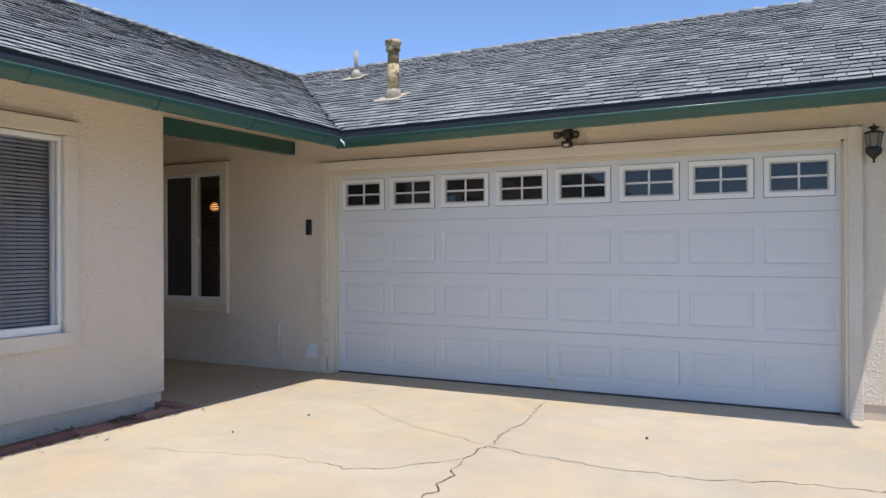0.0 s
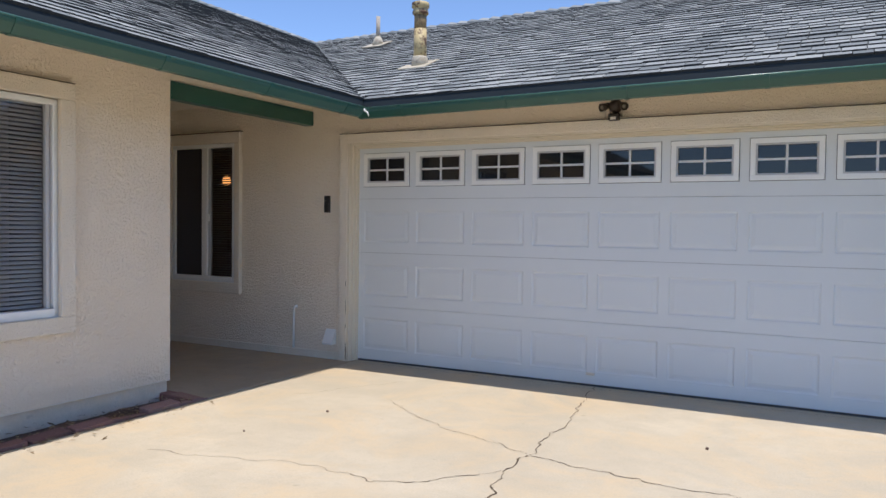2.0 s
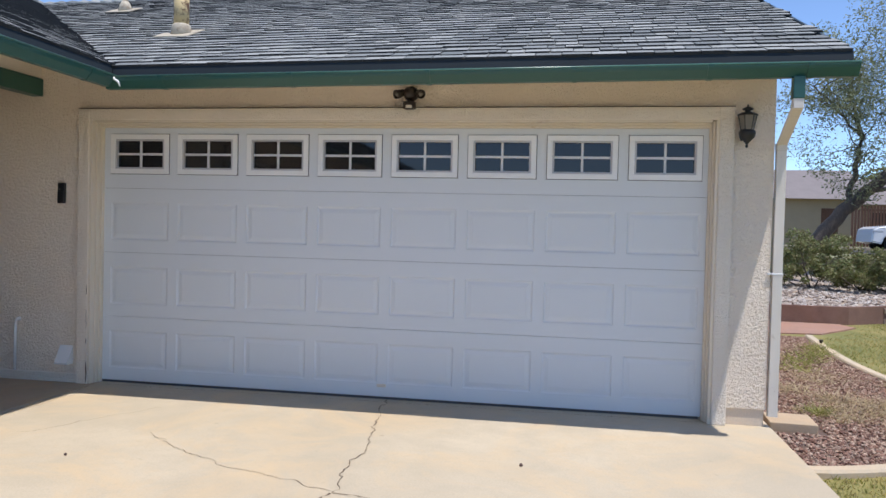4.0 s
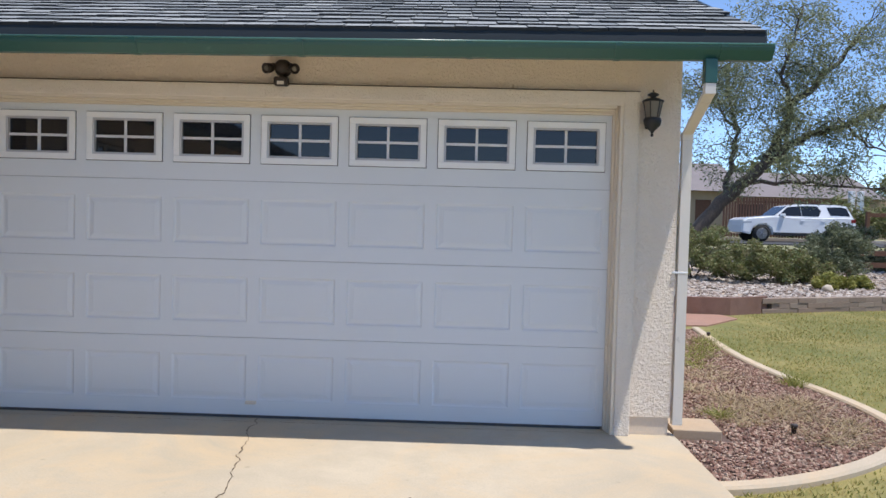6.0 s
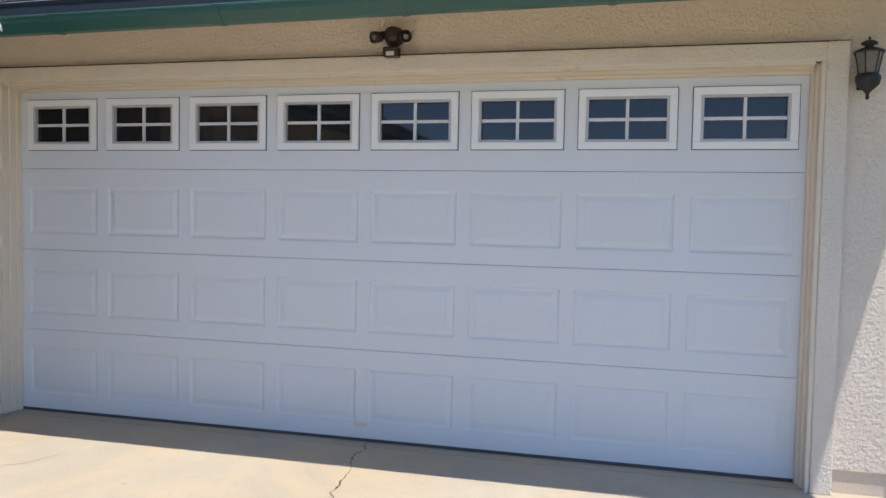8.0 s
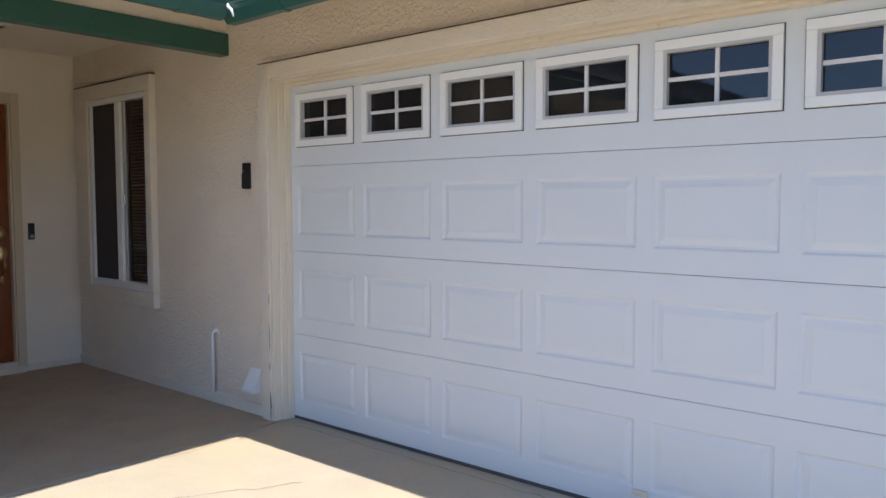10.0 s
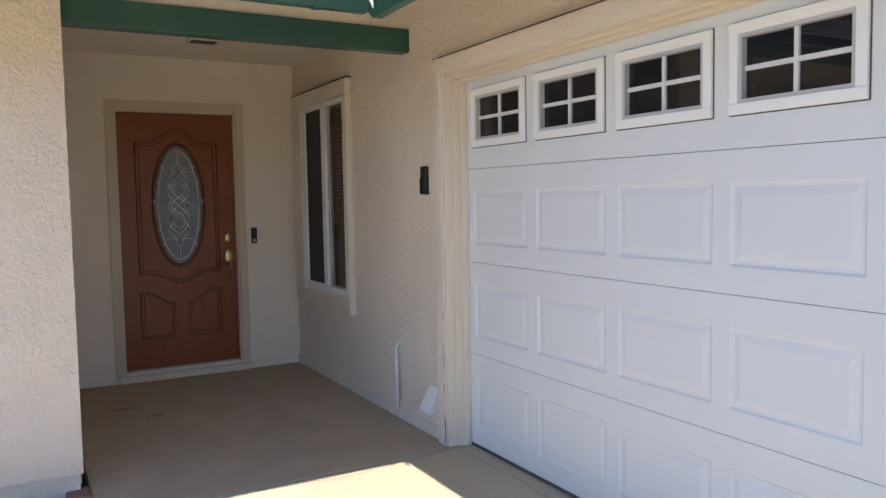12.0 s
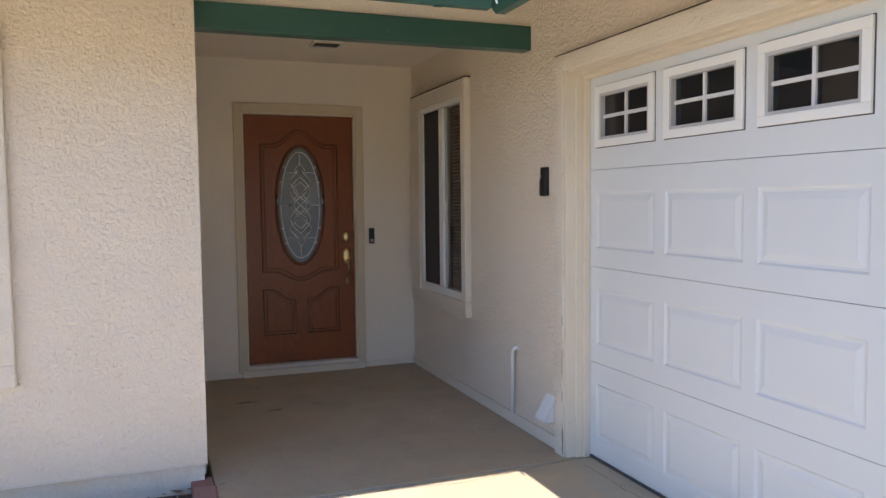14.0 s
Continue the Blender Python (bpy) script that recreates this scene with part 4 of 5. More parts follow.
BARK = mat_wood("grey_bark", (0.045, 0.036, 0.030), (0.13, 0.105, 0.085), (3, 3, 1), 0.95)
RUST = mat_leaf("reddish_leaf", [(0.16, 0.08, 0.04), (0.22, 0.11, 0.06), (0.12, 0.11, 0.05)])


def tube_path(bm, pts, r0, r1, seg=9):
    k = len(pts)
    rope(bm, pts, [r0 + (r1 - r0) * i / (k - 1) for i in range(k)], seg)


def smooth_path(pts, steps, wob, seed):
    r = random.Random(seed)
    out = []
    for a, b in zip(pts, pts[1:]):
        for i in range(steps):
            p = Vector(a).lerp(Vector(b), i / steps)
            out.append(p + Vector((r.uniform(-wob, wob), r.uniform(-wob, wob), r.uniform(-wob, wob))))
    return out + [Vector(pts[-1])]


# ---- land behind the lawn ----
def terrace_z(x, y):
    return 0.12 + 0.6 * min(1.0, max(0.0, (y - 9.0) / 13.0))


def wall_y(x):
    """Line of the low retaining wall."""
    if x < 8.4:
        return 7.75 + 0.10 * max(0, 7.6 - x)
    return 7.75 + 0.55 * min(1, (x - 8.4) / 0.8) + 0.40 * max(0, x - 9.2)


TERR = mat_concrete("bark_ground", (0.42, 0.35, 0.29), (0.30, 0.24, 0.19))
VERGE = mat_concrete("street_verge", (0.20, 0.21, 0.09), (0.30, 0.27, 0.15))
ASPHALT = mat_concrete("asphalt", (0.06, 0.06, 0.062), (0.05, 0.05, 0.052))
xs = np.linspace(5.35, 60, 110)
verts, faces = [], []
for x in xs:
    y0 = wall_y(x) + 0.1
    for t in np.linspace(0, 1, 26) ** 2:
        y = y0 + t * max(4.0, 18.0 - y0)
        verts.append((x, y, terrace_z(x, y) + 0.03 * noise.noise((x, y, 0))))
for i in range(len(xs) - 1):
    for j in range(25):
        k = i * 26 + j
        faces.append((k, k + 26, k + 27, k + 1))
tagged(new("terrace", raw("terrace", verts, faces, TERR, True)), "pale bark and rock mulch bed sloping up", "planting bed", kind="structure")
bm = bmesh.new()
box(bm, -40, 120, 17.0, 24.6, -0.3, 0.78)
solid("verge", bm, VERGE, "dry grass verge beyond the planting bed", "verge")
bm = bmesh.new()
box(bm, -120, 200, 24.6, 33.0, -0.3, 0.82)
solid("road", bm, ASPHALT, "grey asphalt street with a parked car", "road")
bm = bmesh.new()
box(bm, -120, 200, 33.0, 33.2, -0.3, 0.97, 0.02)
solid("kerb", bm, FOOT, "pale concrete kerb of the street", "kerb")
bm = bmesh.new()
box(bm, -120, 200, 33.2, 90, -0.3, 0.94)
solid("yard", bm, VERGE, "dry front yard across the street", "yard")

# low retaining wall of stacked blocks
REDWALL = mat_concrete("red_block", (0.21, 0.115, 0.085), (0.27, 0.155, 0.12))
BLOCKS = mat_random("grey_block", [(0.25, 0.185, 0.14), (0.34, 0.265, 0.205), (0.29, 0.215, 0.165)], 0.9, False, 50, 0.004)
retain = thing("retaining_wall", "low retaining wall of weathered reddish and grey blocks", "retaining wall", kind="structure")
bm = bmesh.new()
prev = None
for i in range(24):
    x = 5.4 + (9.2 - 5.4) * i / 23
    y = wall_y(x)
    ring = [bm.verts.new(p) for p in ((x, y, GROUND - 0.1), (x, y, 0.2), (x + 0.02, y + 0.12, 0.2), (x + 0.02, y + 0.12, GROUND - 0.1))]
    if prev:
        for q in range(4):
            bm.faces.new((prev[q], prev[(q + 1) % 4], ring[(q + 1) % 4], ring[q]))
    else:
        bm.faces.new(ring)
    prev = ring
bm.faces.new(prev)
part("face", bm, REDWALL, retain, "smooth reddish-brown wall face")
bm = bmesh.new()
box(bm, -0.20, 0.20, -0.05, 0.09, 0, 0.091, 0.006)
block = mesh("block", bm, BLOCKS)
for c in range(3):
    x = 9.25 + (0.2 if c % 2 else 0)
    while x < 30:
        b = new("block", block)
        b.parent = retain
        b.location = (x, wall_y(x) + rng.uniform(-0.012, 0.012), GROUND - 0.02 + 0.092 * c)
        b.rotation_euler = (0, 0, math.atan(0.40))
        x += 0.375
PATHRED = mat_concrete("red_path", (0.40, 0.24, 0.18), (0.32, 0.18, 0.13))
bm = bmesh.new()
prism(bm, [(5.4, 5.9, GROUND + 0.012), (7.5, 6.2, GROUND + 0.012), (8.3, 7.2, GROUND + 0.012), (8.2, 7.68, GROUND + 0.012), (5.4, 7.85, GROUND + 0.012)], (0, 0, -0.05))
solid("path", bm, PATHRED, "faded red concrete garden path", "path")

# ---- lawn, kerb and gravel bed ----
def curb_x(y):
    """East edge of the gravel bed."""
    if y > 0.6:
        return 7.05 + 0.16 * math.sin((y - 0.6) * 1.15 + 0.5) * math.exp(-0.35 * (y - 0.6)) - 0.07 * math.exp(-((y - 2.4) ** 2)) + 0.05 * max(0, y - 3.4) ** 1.3
    s = (0.6 - y) / 1.53
    return 5.29 + 1.835 * max(0.0, 1 - s ** 1.5) ** (1 / 1.5)


LAWN = mat_concrete("lawn_ground", (0.15, 0.165, 0.042), (0.34, 0.275, 0.095))
bm = bmesh.new()
bmesh.ops.create_grid(bm, x_segments=60, y_segments=50, size=1, matrix=Matrix.Translation((15.2, 0.5, GROUND - 0.008)) @ Matrix.Diagonal((9.9, 12.0, 1, 1)))
for v in bm.verts:
    v.co.z += 0.012 * noise.noise(v.co * 0.8)
    if v.co.y > wall_y(v.co.x) + 0.05:
        v.co.y = wall_y(v.co.x) + 0.05
    if v.co.x < 5.6 and -1 < v.co.y < 6:
        v.co.z -= 0.01
solid("lawn", bm, LAWN, "mown lawn with dry yellow patches", "lawn")

rs = np.random.RandomState(7)
n = 130000
gx = 5.3 + 9.0 * rs.rand(n) ** 1.2
gy = -3.6 + 13.0 * rs.rand(n)
keep = []
for x, y in zip(gx, gy):
    ok = y < wall_y(x) - 0.05 and not (x < 8.3 and y > 5.75 and y > 5.9 + (x - 7.5) * 1.2)
    if y > -0.93:
        ok = ok and x > curb_x(y) + 0.13
    keep.append(ok and (noise.noise((x * 0.9, y * 0.9, 3.0)) > -0.38 or rs.rand() < 0.4))
gx, gy = gx[keep], gy[keep]
n = len(gx)
hgt = 0.012 + 0.024 * rs.rand(n)
ang = rs.rand(n) * 6.28
lean = rs.normal(size=(n, 2)) * 0.018
wid = 0.0055
z0 = np.full(n, GROUND - 0.012)
v = np.stack([np.stack([gx - wid * np.cos(ang), gy - wid * np.sin(ang), z0], 1), np.stack([gx + wid * np.cos(ang), gy + wid * np.sin(ang), z0], 1), np.stack([gx + lean[:, 0], gy + lean[:, 1], z0 + hgt], 1)], 1).reshape(-1, 3)
GRASS = mat_leaf("grass_blade", [(0.18, 0.20, 0.045), (0.27, 0.27, 0.065), (0.47, 0.38, 0.14), (0.21, 0.225, 0.05), (0.52, 0.42, 0.18)], 0.6)
tagged(new("grass", raw("grass", v, np.arange(3 * n).reshape(-1, 3), GRASS)), "short mown grass blades, partly dry", "grass", kind="stuff")

CURB = mat_concrete("curb_concrete", (0.60, 0.50, 0.37), (0.50, 0.42, 0.31))
bm = bmesh.new()
prev = None
line = [(curb_x(0.62 + 5.2 * (1 - i / 40)), 0.62 + 5.2 * (1 - i / 40)) for i in range(40)]
for i in range(31):
    a = math.pi / 2 * i / 30
    line.append((5.29 + 1.835 * math.cos(a) ** 1.333 if a < 1.57 else 5.29, 0.6 - 1.53 * math.sin(a) ** 1.333))
for i, (x, y) in enumerate(line):
    p = Vector((x, y, 0))
    q = Vector(line[min(i + 1, len(line) - 1)] + (0,)) - Vector(line[max(i - 1, 0)] + (0,))
    o = Vector((-q.y, q.x, 0)).normalized() * 0.055
    ring = [bm.verts.new(p + o * k + Vector((0, 0, h))) for k, h in ((1, GROUND - 0.1), (1, GROUND + 0.018), (0.75, GROUND + 0.034), (-0.75, GROUND + 0.034), (-1, GROUND + 0.018), (-1, GROUND - 0.1))]
    if prev:
        for k in range(6):
            bm.faces.new((prev[k], prev[(k + 1) % 6], ring[(k + 1) % 6], ring[k]))
    else:
        bm.faces.new(ring)
    prev = ring
bm.faces.new(prev)
solid("garden_curb", bm, CURB, "curving pale concrete mow curb round the gravel", "curb")
GRAVELBASE = mat_concrete("gravel_base", (0.11, 0.07, 0.055), (0.17, 0.115, 0.09))
bm = bmesh.new()
for i in range(len(line) - 1):
    (xa, ya), (xb, yb) = line[i], line[i + 1]
    w = EAST - 0.1 if ya > 0 else 5.292
    u = EAST - 0.1 if yb > 0 else 5.292
    if abs(ya - yb) > 1e-5:
        bm.faces.new([bm.verts.new(p) for p in ((w, ya, GROUND), (xa, ya, GROUND), (xb, yb, GROUND), (u, yb, GROUND))])
bmesh.ops.remove_doubles(bm, verts=bm.verts, dist=1e-4)
solid("gravel_bed", bm, GRAVELBASE, "bed of reddish lava gravel beside the garage", "gravel bed")


def stones(name, spots, smin, smax, mat, seed, flat=0.7):
    r = np.random.RandomState(seed)
    tb = bmesh.new()
    bmesh.ops.create_icosphere(tb, subdivisions=1, radius=1)
    tb.verts.ensure_lookup_table()
    base = np.array([v.co[:] for v in tb.verts])
    tri = np.array([[v.index for v in f.verts] for f in tb.faces])
    tb.free()
    vs, fs = [], []
    for i, (x, y, z) in enumerate(spots):
        s = r.uniform(smin, smax) * np.array([1, r.uniform(0.55, 1), flat * r.uniform(0.6, 1)])
        a = r.rand() * 6.28
        q = base * s * (1 + 0.35 * r.uniform(-1, 1, (len(base), 1)))
        t = r.normal() * 0.4
        q = q @ np.array([[1, 0, 0], [0, math.cos(t), -math.sin(t)], [0, math.sin(t), math.cos(t)]])
        q = q @ np.array([[math.cos(a), -math.sin(a), 0], [math.sin(a), math.cos(a), 0], [0, 0, 1]])
        vs.append(q + (x, y, z))
        fs.append(tri + len(base) * i)
    return raw(name, np.concatenate(vs), np.concatenate(fs), mat)


LAVA = mat_random("lava_rock", [(0.15, 0.075, 0.055), (0.27, 0.15, 0.11), (0.38, 0.235, 0.175), (0.20, 0.11, 0.083), (0.50, 0.37, 0.28)], 0.95, True, 90, 0.004)
spots = []
while len(spots) < 24000:
    y = rs.uniform(-0.88, 5.75)
    x = rs.uniform(5.27, 7.2)
    if x < curb_x(y) - 0.07 and not (5.3 < x < 5.72 and 0.0 < y < 0.38):
        spots.append((x, y, GROUND + rs.uniform(0.0, 0.014)))
tagged(new("gravel", stones("gravel", spots, 0.006, 0.018, LAVA, 3, 0.95)), "reddish-brown lava gravel", "gravel", kind="stuff")
CHIP = mat_random("pale_mulch", [(0.36, 0.30, 0.26), (0.50, 0.44, 0.39), (0.62, 0.56, 0.50), (0.27, 0.21, 0.17)], 0.95, True, 60, 0.004)
spots = []
while len(spots) < 6000:
    x = rs.uniform(6.5, 17)
    y = wall_y(x) + 0.15 + 4.5 * rs.rand() ** 1.4
    spots.append((x, y, terrace_z(x, y) + 0.012))
tagged(new("mulch", stones("mulch", spots, 0.02, 0.06, CHIP, 5, 0.5)), "pale grey rock and bark mulch", "mulch", kind="stuff")

# weeds and dry tufts in the gravel, low clumps at the mulch
STRAW = mat_leaf("dry_straw", [(0.42, 0.33, 0.19), (0.52, 0.42, 0.26), (0.33, 0.25, 0.14)])


def tuft(at, n, r, h, mat, seed, label, name="weed"):
    q = np.random.RandomState(seed)
    vs = []
    for i in range(n):
        a, d = q.rand() * 6.28, r * math.sqrt(q.rand())
        p = np.array([d * math.cos(a), d * math.sin(a), 0])
        e = p + np.array([q.normal() * r * 0.7, q.normal() * r * 0.7, h * (0.4 + 0.7 * q.rand())])
        s = np.array([-math.sin(a), math.cos(a), 0]) * 0.006
        vs += [p - s, p + s, e]
    ob = new(name, raw(name, vs, np.arange(3 * n).reshape(-1, 3), mat))
    ob.location = at
    return tagged(ob, label, "weed", "weeds in the gravel")


for k, (x, y, n, r, h) in enumerate([(5.84, 0.70, 160, 0.10, 0.09), (7.0, 2.02, 220, 0.13, 0.12), (6.45, 3.45, 170, 0.26, 0.12), (6.25, 2.85, 150, 0.24, 0.10), (6.75, 3.95, 170, 0.22, 0.12), (6.95, 4.5, 160, 0.2, 0.11)]):
    tuft((x, y, GROUND), n, r, h, LIME, 20 + k, "small yellow-green weed growing in the gravel")
for k, (x, y, n, r) in enumerate([(6.0, 0.65, 260, 0.26), (6.4, 0.85, 320, 0.3), (6.15, 1.25, 240, 0.24), (6.7, 0.5, 190, 0.22), (6.45, 0.15, 220, 0.24), (6.65, 1.15, 220, 0.25), (5.9, 1.7, 180, 0.25), (6.3, 2.3, 200, 0.3)]):
    tuft((x, y, GROUND), n, r, 0.08, STRAW, 40 + k, "flattened dry straw-coloured weed in the gravel")
for k, (x, y) in enumerate([(6.23, 0.26), (7.12, 4.95)]):
    st = thing("path_light", "small rusty bronze garden light stake", "garden light", (x, y, GROUND))
    bm = bmesh.new()
    lathe(bm, [(0.016, -0.02), (0.018, 0.05), (0.024, 0.055), (0.026, 0.075), (0.02, 0.08)], (0, 0, 0), 12)
    part("stake", bm, BRONZE, st, "", True)

bm = bmesh.new()
bmesh.ops.create_icosphere(bm, subdivisions=3, radius=1)
for v in bm.verts:
    v.co *= 1 + 0.25 * noise.noise(v.co * 1.4)
    v.co = Vector((v.co.x * 0.11, v.co.y * 0.09, v.co.z * 0.09))
ob = solid("boulder", bm, mat_concrete("pale_rock", (0.60, 0.52, 0.40), (0.5, 0.43, 0.33)), "small pale rounded boulder in the mulch", "boulder", "", True)
ob.location = (11.05, 10.0, terrace_z(11, 10) + 0.06)


def shrub(name, at, clumps, n, size, mat, label, seed, slim=0.45):
    """A bush: a few stems and a broken crown of clumps around its foot."""
    t = thing(name, label, "shrub", at)
    r = random.Random(seed)
    bm = bmesh.new()
    for c in clumps[:6]:
        tube_path(bm, smooth_path([(0, 0, -0.03), (c[0] * 0.5, c[1] * 0.5, c[2] * 0.5), (c[0], c[1], c[2])], 3, 0.02, r.random()), 0.018, 0.005, 5)
    part("stems", bm, BARK, t)
    ob = new("crown", leaf_mesh("crown", clumps, n, size, mat, seed, slim, 0.0))
    ob.parent = t
    return t


def clumps(seed, k, rx, ry, h, r):
    q = random.Random(seed)
    out = []
    for i in range(k):
        a, d = q.random() * 6.28, math.sqrt(q.random())
        s = r * q.uniform(0.6, 1.25)
        out.append((rx * d * math.cos(a), ry * d * math.sin(a), max(s * 0.7, h * q.uniform(0.25, 1.0) * (1 - 0.45 * d * d)), s, s, s * 0.85))
    return out


for k, (x, y, w, h, n) in enumerate([(8.0, 12.3, 0.9, 1.0, 3000), (9.0, 11.9, 0.85, 1.05, 4600), (9.85, 11.5, 0.8, 0.95, 4600), (10.6, 11.3, 0.75, 0.75, 3800), (11.15, 11.2, 0.55, 0.6, 2600), (9.5, 13.4, 1.0, 1.25, 3200)]):
    shrub("shrub", (x, y, 0.18), clumps(100 + k, 30, w * 1.15, 0.6, h * 1.1, 0.17), int(n * 1.25), 0.032, BUSH, "loose green shrub in the mulch bed below the car", 110 + k, 0.5)
shrub("shrub", (12.0, 11.9, 0.25), clumps(4, 24, 0.62, 0.55, 1.35, 0.25), 7500, 0.04, SAGE, "tall grey-green shrub in the mulch bed", 14, 0.35)
shrub("shrub", (13.6, 14.6, 0.35), clumps(5, 18, 1.3, 0.6, 1.15, 0.32), 5200, 0.05, SAGE, "grey-green shrub behind the timber fence", 15)
shrub("shrub", (14.6, 14.3, 0.35), clumps(6, 10, 0.8, 0.5, 1.1, 0.25), 2400, 0.05, RUST, "reddish flowering shrub behind the fence", 16)
shrub("shrub", (16.3, 15.2, 0.4), clumps(8, 16, 1.4, 0.7, 1.3, 0.32), 4000, 0.05, BUSH, "green shrub behind the timber fence", 18)
shrub("ground_cover", (11.35, 10.5, 0.17), clumps(9, 12, 0.45, 0.28, 0.28, 0.15), 3000, 0.035, LIME, "bright yellow-green ground cover plant", 19)
shrub("ground_cover", (12.05, 10.75, 0.19), clumps(10, 6, 0.22, 0.2, 0.26, 0.13), 1300, 0.035, LIME, "small bright yellow-green ground cover plant", 21)

# ---- the leaning tree ----
tree = thing("tree", "leaning grey-barked tree with airy olive-grey foliage", "tree", (7.75, 11.0, 0.2))
bm = bmesh.new()
TB = Vector((7.75, 11.0, 0.2))
limbs = {
    "a": ([(7.75, 11, 0.1), (8.3, 11, 0.72), (8.76, 11, 1.33), (9.18, 11, 1.9), (9.62, 11, 2.28), (10.17, 11, 2.8)], 0.18, 0.11),
    "b": ([(10.17, 11, 2.8), (10.48, 11.1, 3.48), (10.62, 11.1, 4.0), (11.16, 11.2, 4.43), (11.7, 11.3, 5.0), (12.2, 11.3, 5.7)], 0.115, 0.03),
    "c": ([(10.17, 11, 2.8), (10.5, 10.9, 3.1), (10.97, 10.8, 3.37), (11.6, 10.7, 3.55), (12.66, 10.6, 4.05), (13.8, 10.5, 4.4)], 0.10, 0.03),
    "d": ([(9.3, 11, 2.0), (9.45, 11.2, 2.6), (9.63, 11.3, 3.4), (9.4, 11.5, 4.2), (9.5, 11.6, 5.0)], 0.07, 0.02),
    "e": ([(10.62, 11.1, 4.0), (10.35, 11.0, 4.6), (10.5, 10.9, 5.3), (10.7, 10.9, 6.0)], 0.05, 0.015),
    "f": ([(9.62, 11, 2.28), (10.4, 10.6, 2.35), (11.3, 10.3, 2.3), (12.4, 10.2, 2.2)], 0.05, 0.012),
    "g": ([(9.63, 11.3, 3.4), (9.0, 11.0, 3.9), (8.5, 10.8, 4.4)], 0.035, 0.01),
    "h": ([(11.6, 10.7, 3.55), (11.9, 10.4, 3.1), (12.5, 10.2, 2.75)], 0.035, 0.01),
}
tips = []
rt = random.Random(9)
for i, (k, (pts, r0, r1)) in enumerate(limbs.items()):
    path = smooth_path(pts, 4, 0.02 if k == "a" else 0.045, i)
    tube_path(bm, [p - TB for p in path], r0, r1, 10)
    if k != "a":
        for j in range(3, len(path)):
            for q in range(2):
                e = path[j] + Vector((rt.uniform(-0.8, 0.8), rt.uniform(-0.7, 0.7), rt.uniform(-0.25, 0.85)))
                tw = smooth_path([path[j], path[j].lerp(e, 0.5) + Vector((0, 0, 0.08)), e], 3, 0.04, rt.random())
                tube_path(bm, [p - TB for p in tw], 0.014, 0.004, 5)
                tips += [tw[-1], tw[3], tw[-2]]
part("trunk", bm, BARK, tree, "grey furrowed leaning trunk and limbs", True)
cl = []
for p in tips:
    s = rt.uniform(0.16, 0.42)
    cl.append((p.x - TB.x + rt.uniform(-0.15, 0.15), p.y - TB.y + rt.uniform(-0.2, 0.2), p.z - TB.z - 0.05, s, s, s * rt.uniform(0.8, 1.3)))
for i in range(95):
    x, z = rt.uniform(8.3, 15.0), rt.uniform(2.7, 6.8)
    if 9.9 < x < 11.3 and 2.9 < z < 4.2:
        continue
    if noise.noise((x * 0.9, z * 0.9, 5.0)) > -0.05:
        s = rt.uniform(0.22, 0.5)
        cl.append((x - TB.x, rt.uniform(-0.9, 1.0), z - TB.z, s, s, s))
for i in range(26):
    s = rt.uniform(0.2, 0.42)
    cl.append((rt.uniform(11.3, 13.6) - TB.x, rt.uniform(-0.8, 0.8), rt.uniform(3.9, 5.7) - TB.z, s, s, s))
ob = new("crown", leaf_mesh("crown", cl, 50000, 0.037, OLIVE, 31, 0.3, 0.45))
ob.parent = tree
tree.scale = (1.25, 1.25, 1.25)
tree.location = (8.735, 15.0, -0.084)

# ---- timber fence in the bed ----
TIMBER = mat_wood("brown_timber", (0.075, 0.035, 0.022), (0.16, 0.08, 0.05), (1, 6, 6), 0.9)
fence = thing("rail_fence", "low brown timber rail fence in the planting bed", "fence", (12.75, 12.7, 0.27))
for k in range(6):
    boxpart("post", (k * 1.6, k * 1.6 + 0.12, -0.06, 0.06, -0.05, 0.72), TIMBER, fence, 0.008)
    if k < 5:
        for z in (0.28, 0.55):
            boxpart("rail", (k * 1.6 + 0.12, k * 1.6 + 1.6, -0.025, 0.025, z, z + 0.12), TIMBER, fence, 0.006)

# ---- parked car ----
CARPAINT, n, l, b = material("white_car_paint", 0.18)
b.inputs["Base Color"].default_value = (0.80, 0.81, 0.82, 1)
b.inputs["Coat Weight"].default_value = 0.6
CARGLASS = mat_paint("tinted_car_glass", (0.015, 0.017, 0.02), 0.06, 0.9, 3, 0.0)
TYRE = mat_paint("tyre_rubber", (0.02, 0.02, 0.02), 0.85)
ALLOY, n, l, b = material("alloy", 0.3, 0.9)
b.inputs["Base Color"].default_value = (0.28, 0.28, 0.29, 1)
CARTRIM = mat_paint("black_car_trim", (0.02, 0.02, 0.022), 0.5)
LENS = mat_paint("headlight_lens", (0.55, 0.57, 0.6), 0.08)
car = thing("car", "white three-row family car parked on the street", "car", (16.5, 29.9, 0.82))
low = [(0.0, 0.42), (0.02, 0.72), (0.08, 0.98), (0.30, 1.09), (1.25, 1.19), (1.6, 1.20), (3.2, 1.16), (4.95, 1.20), (5.10, 1.12), (5.15, 0.85), (5.13, 0.42), (4.72, 0.32), (4.62, 0.60), (4.40, 0.76), (4.05, 0.78), (3.80, 0.62), (3.70, 0.32), (1.42, 0.32), (1.32, 0.62), (1.08, 0.78), (0.74, 0.76), (0.52, 0.60), (0.42, 0.32)]
bm = bmesh.new()
prism(bm, [(x, 0, z) for x, z in low], (0, 1.95, 0))
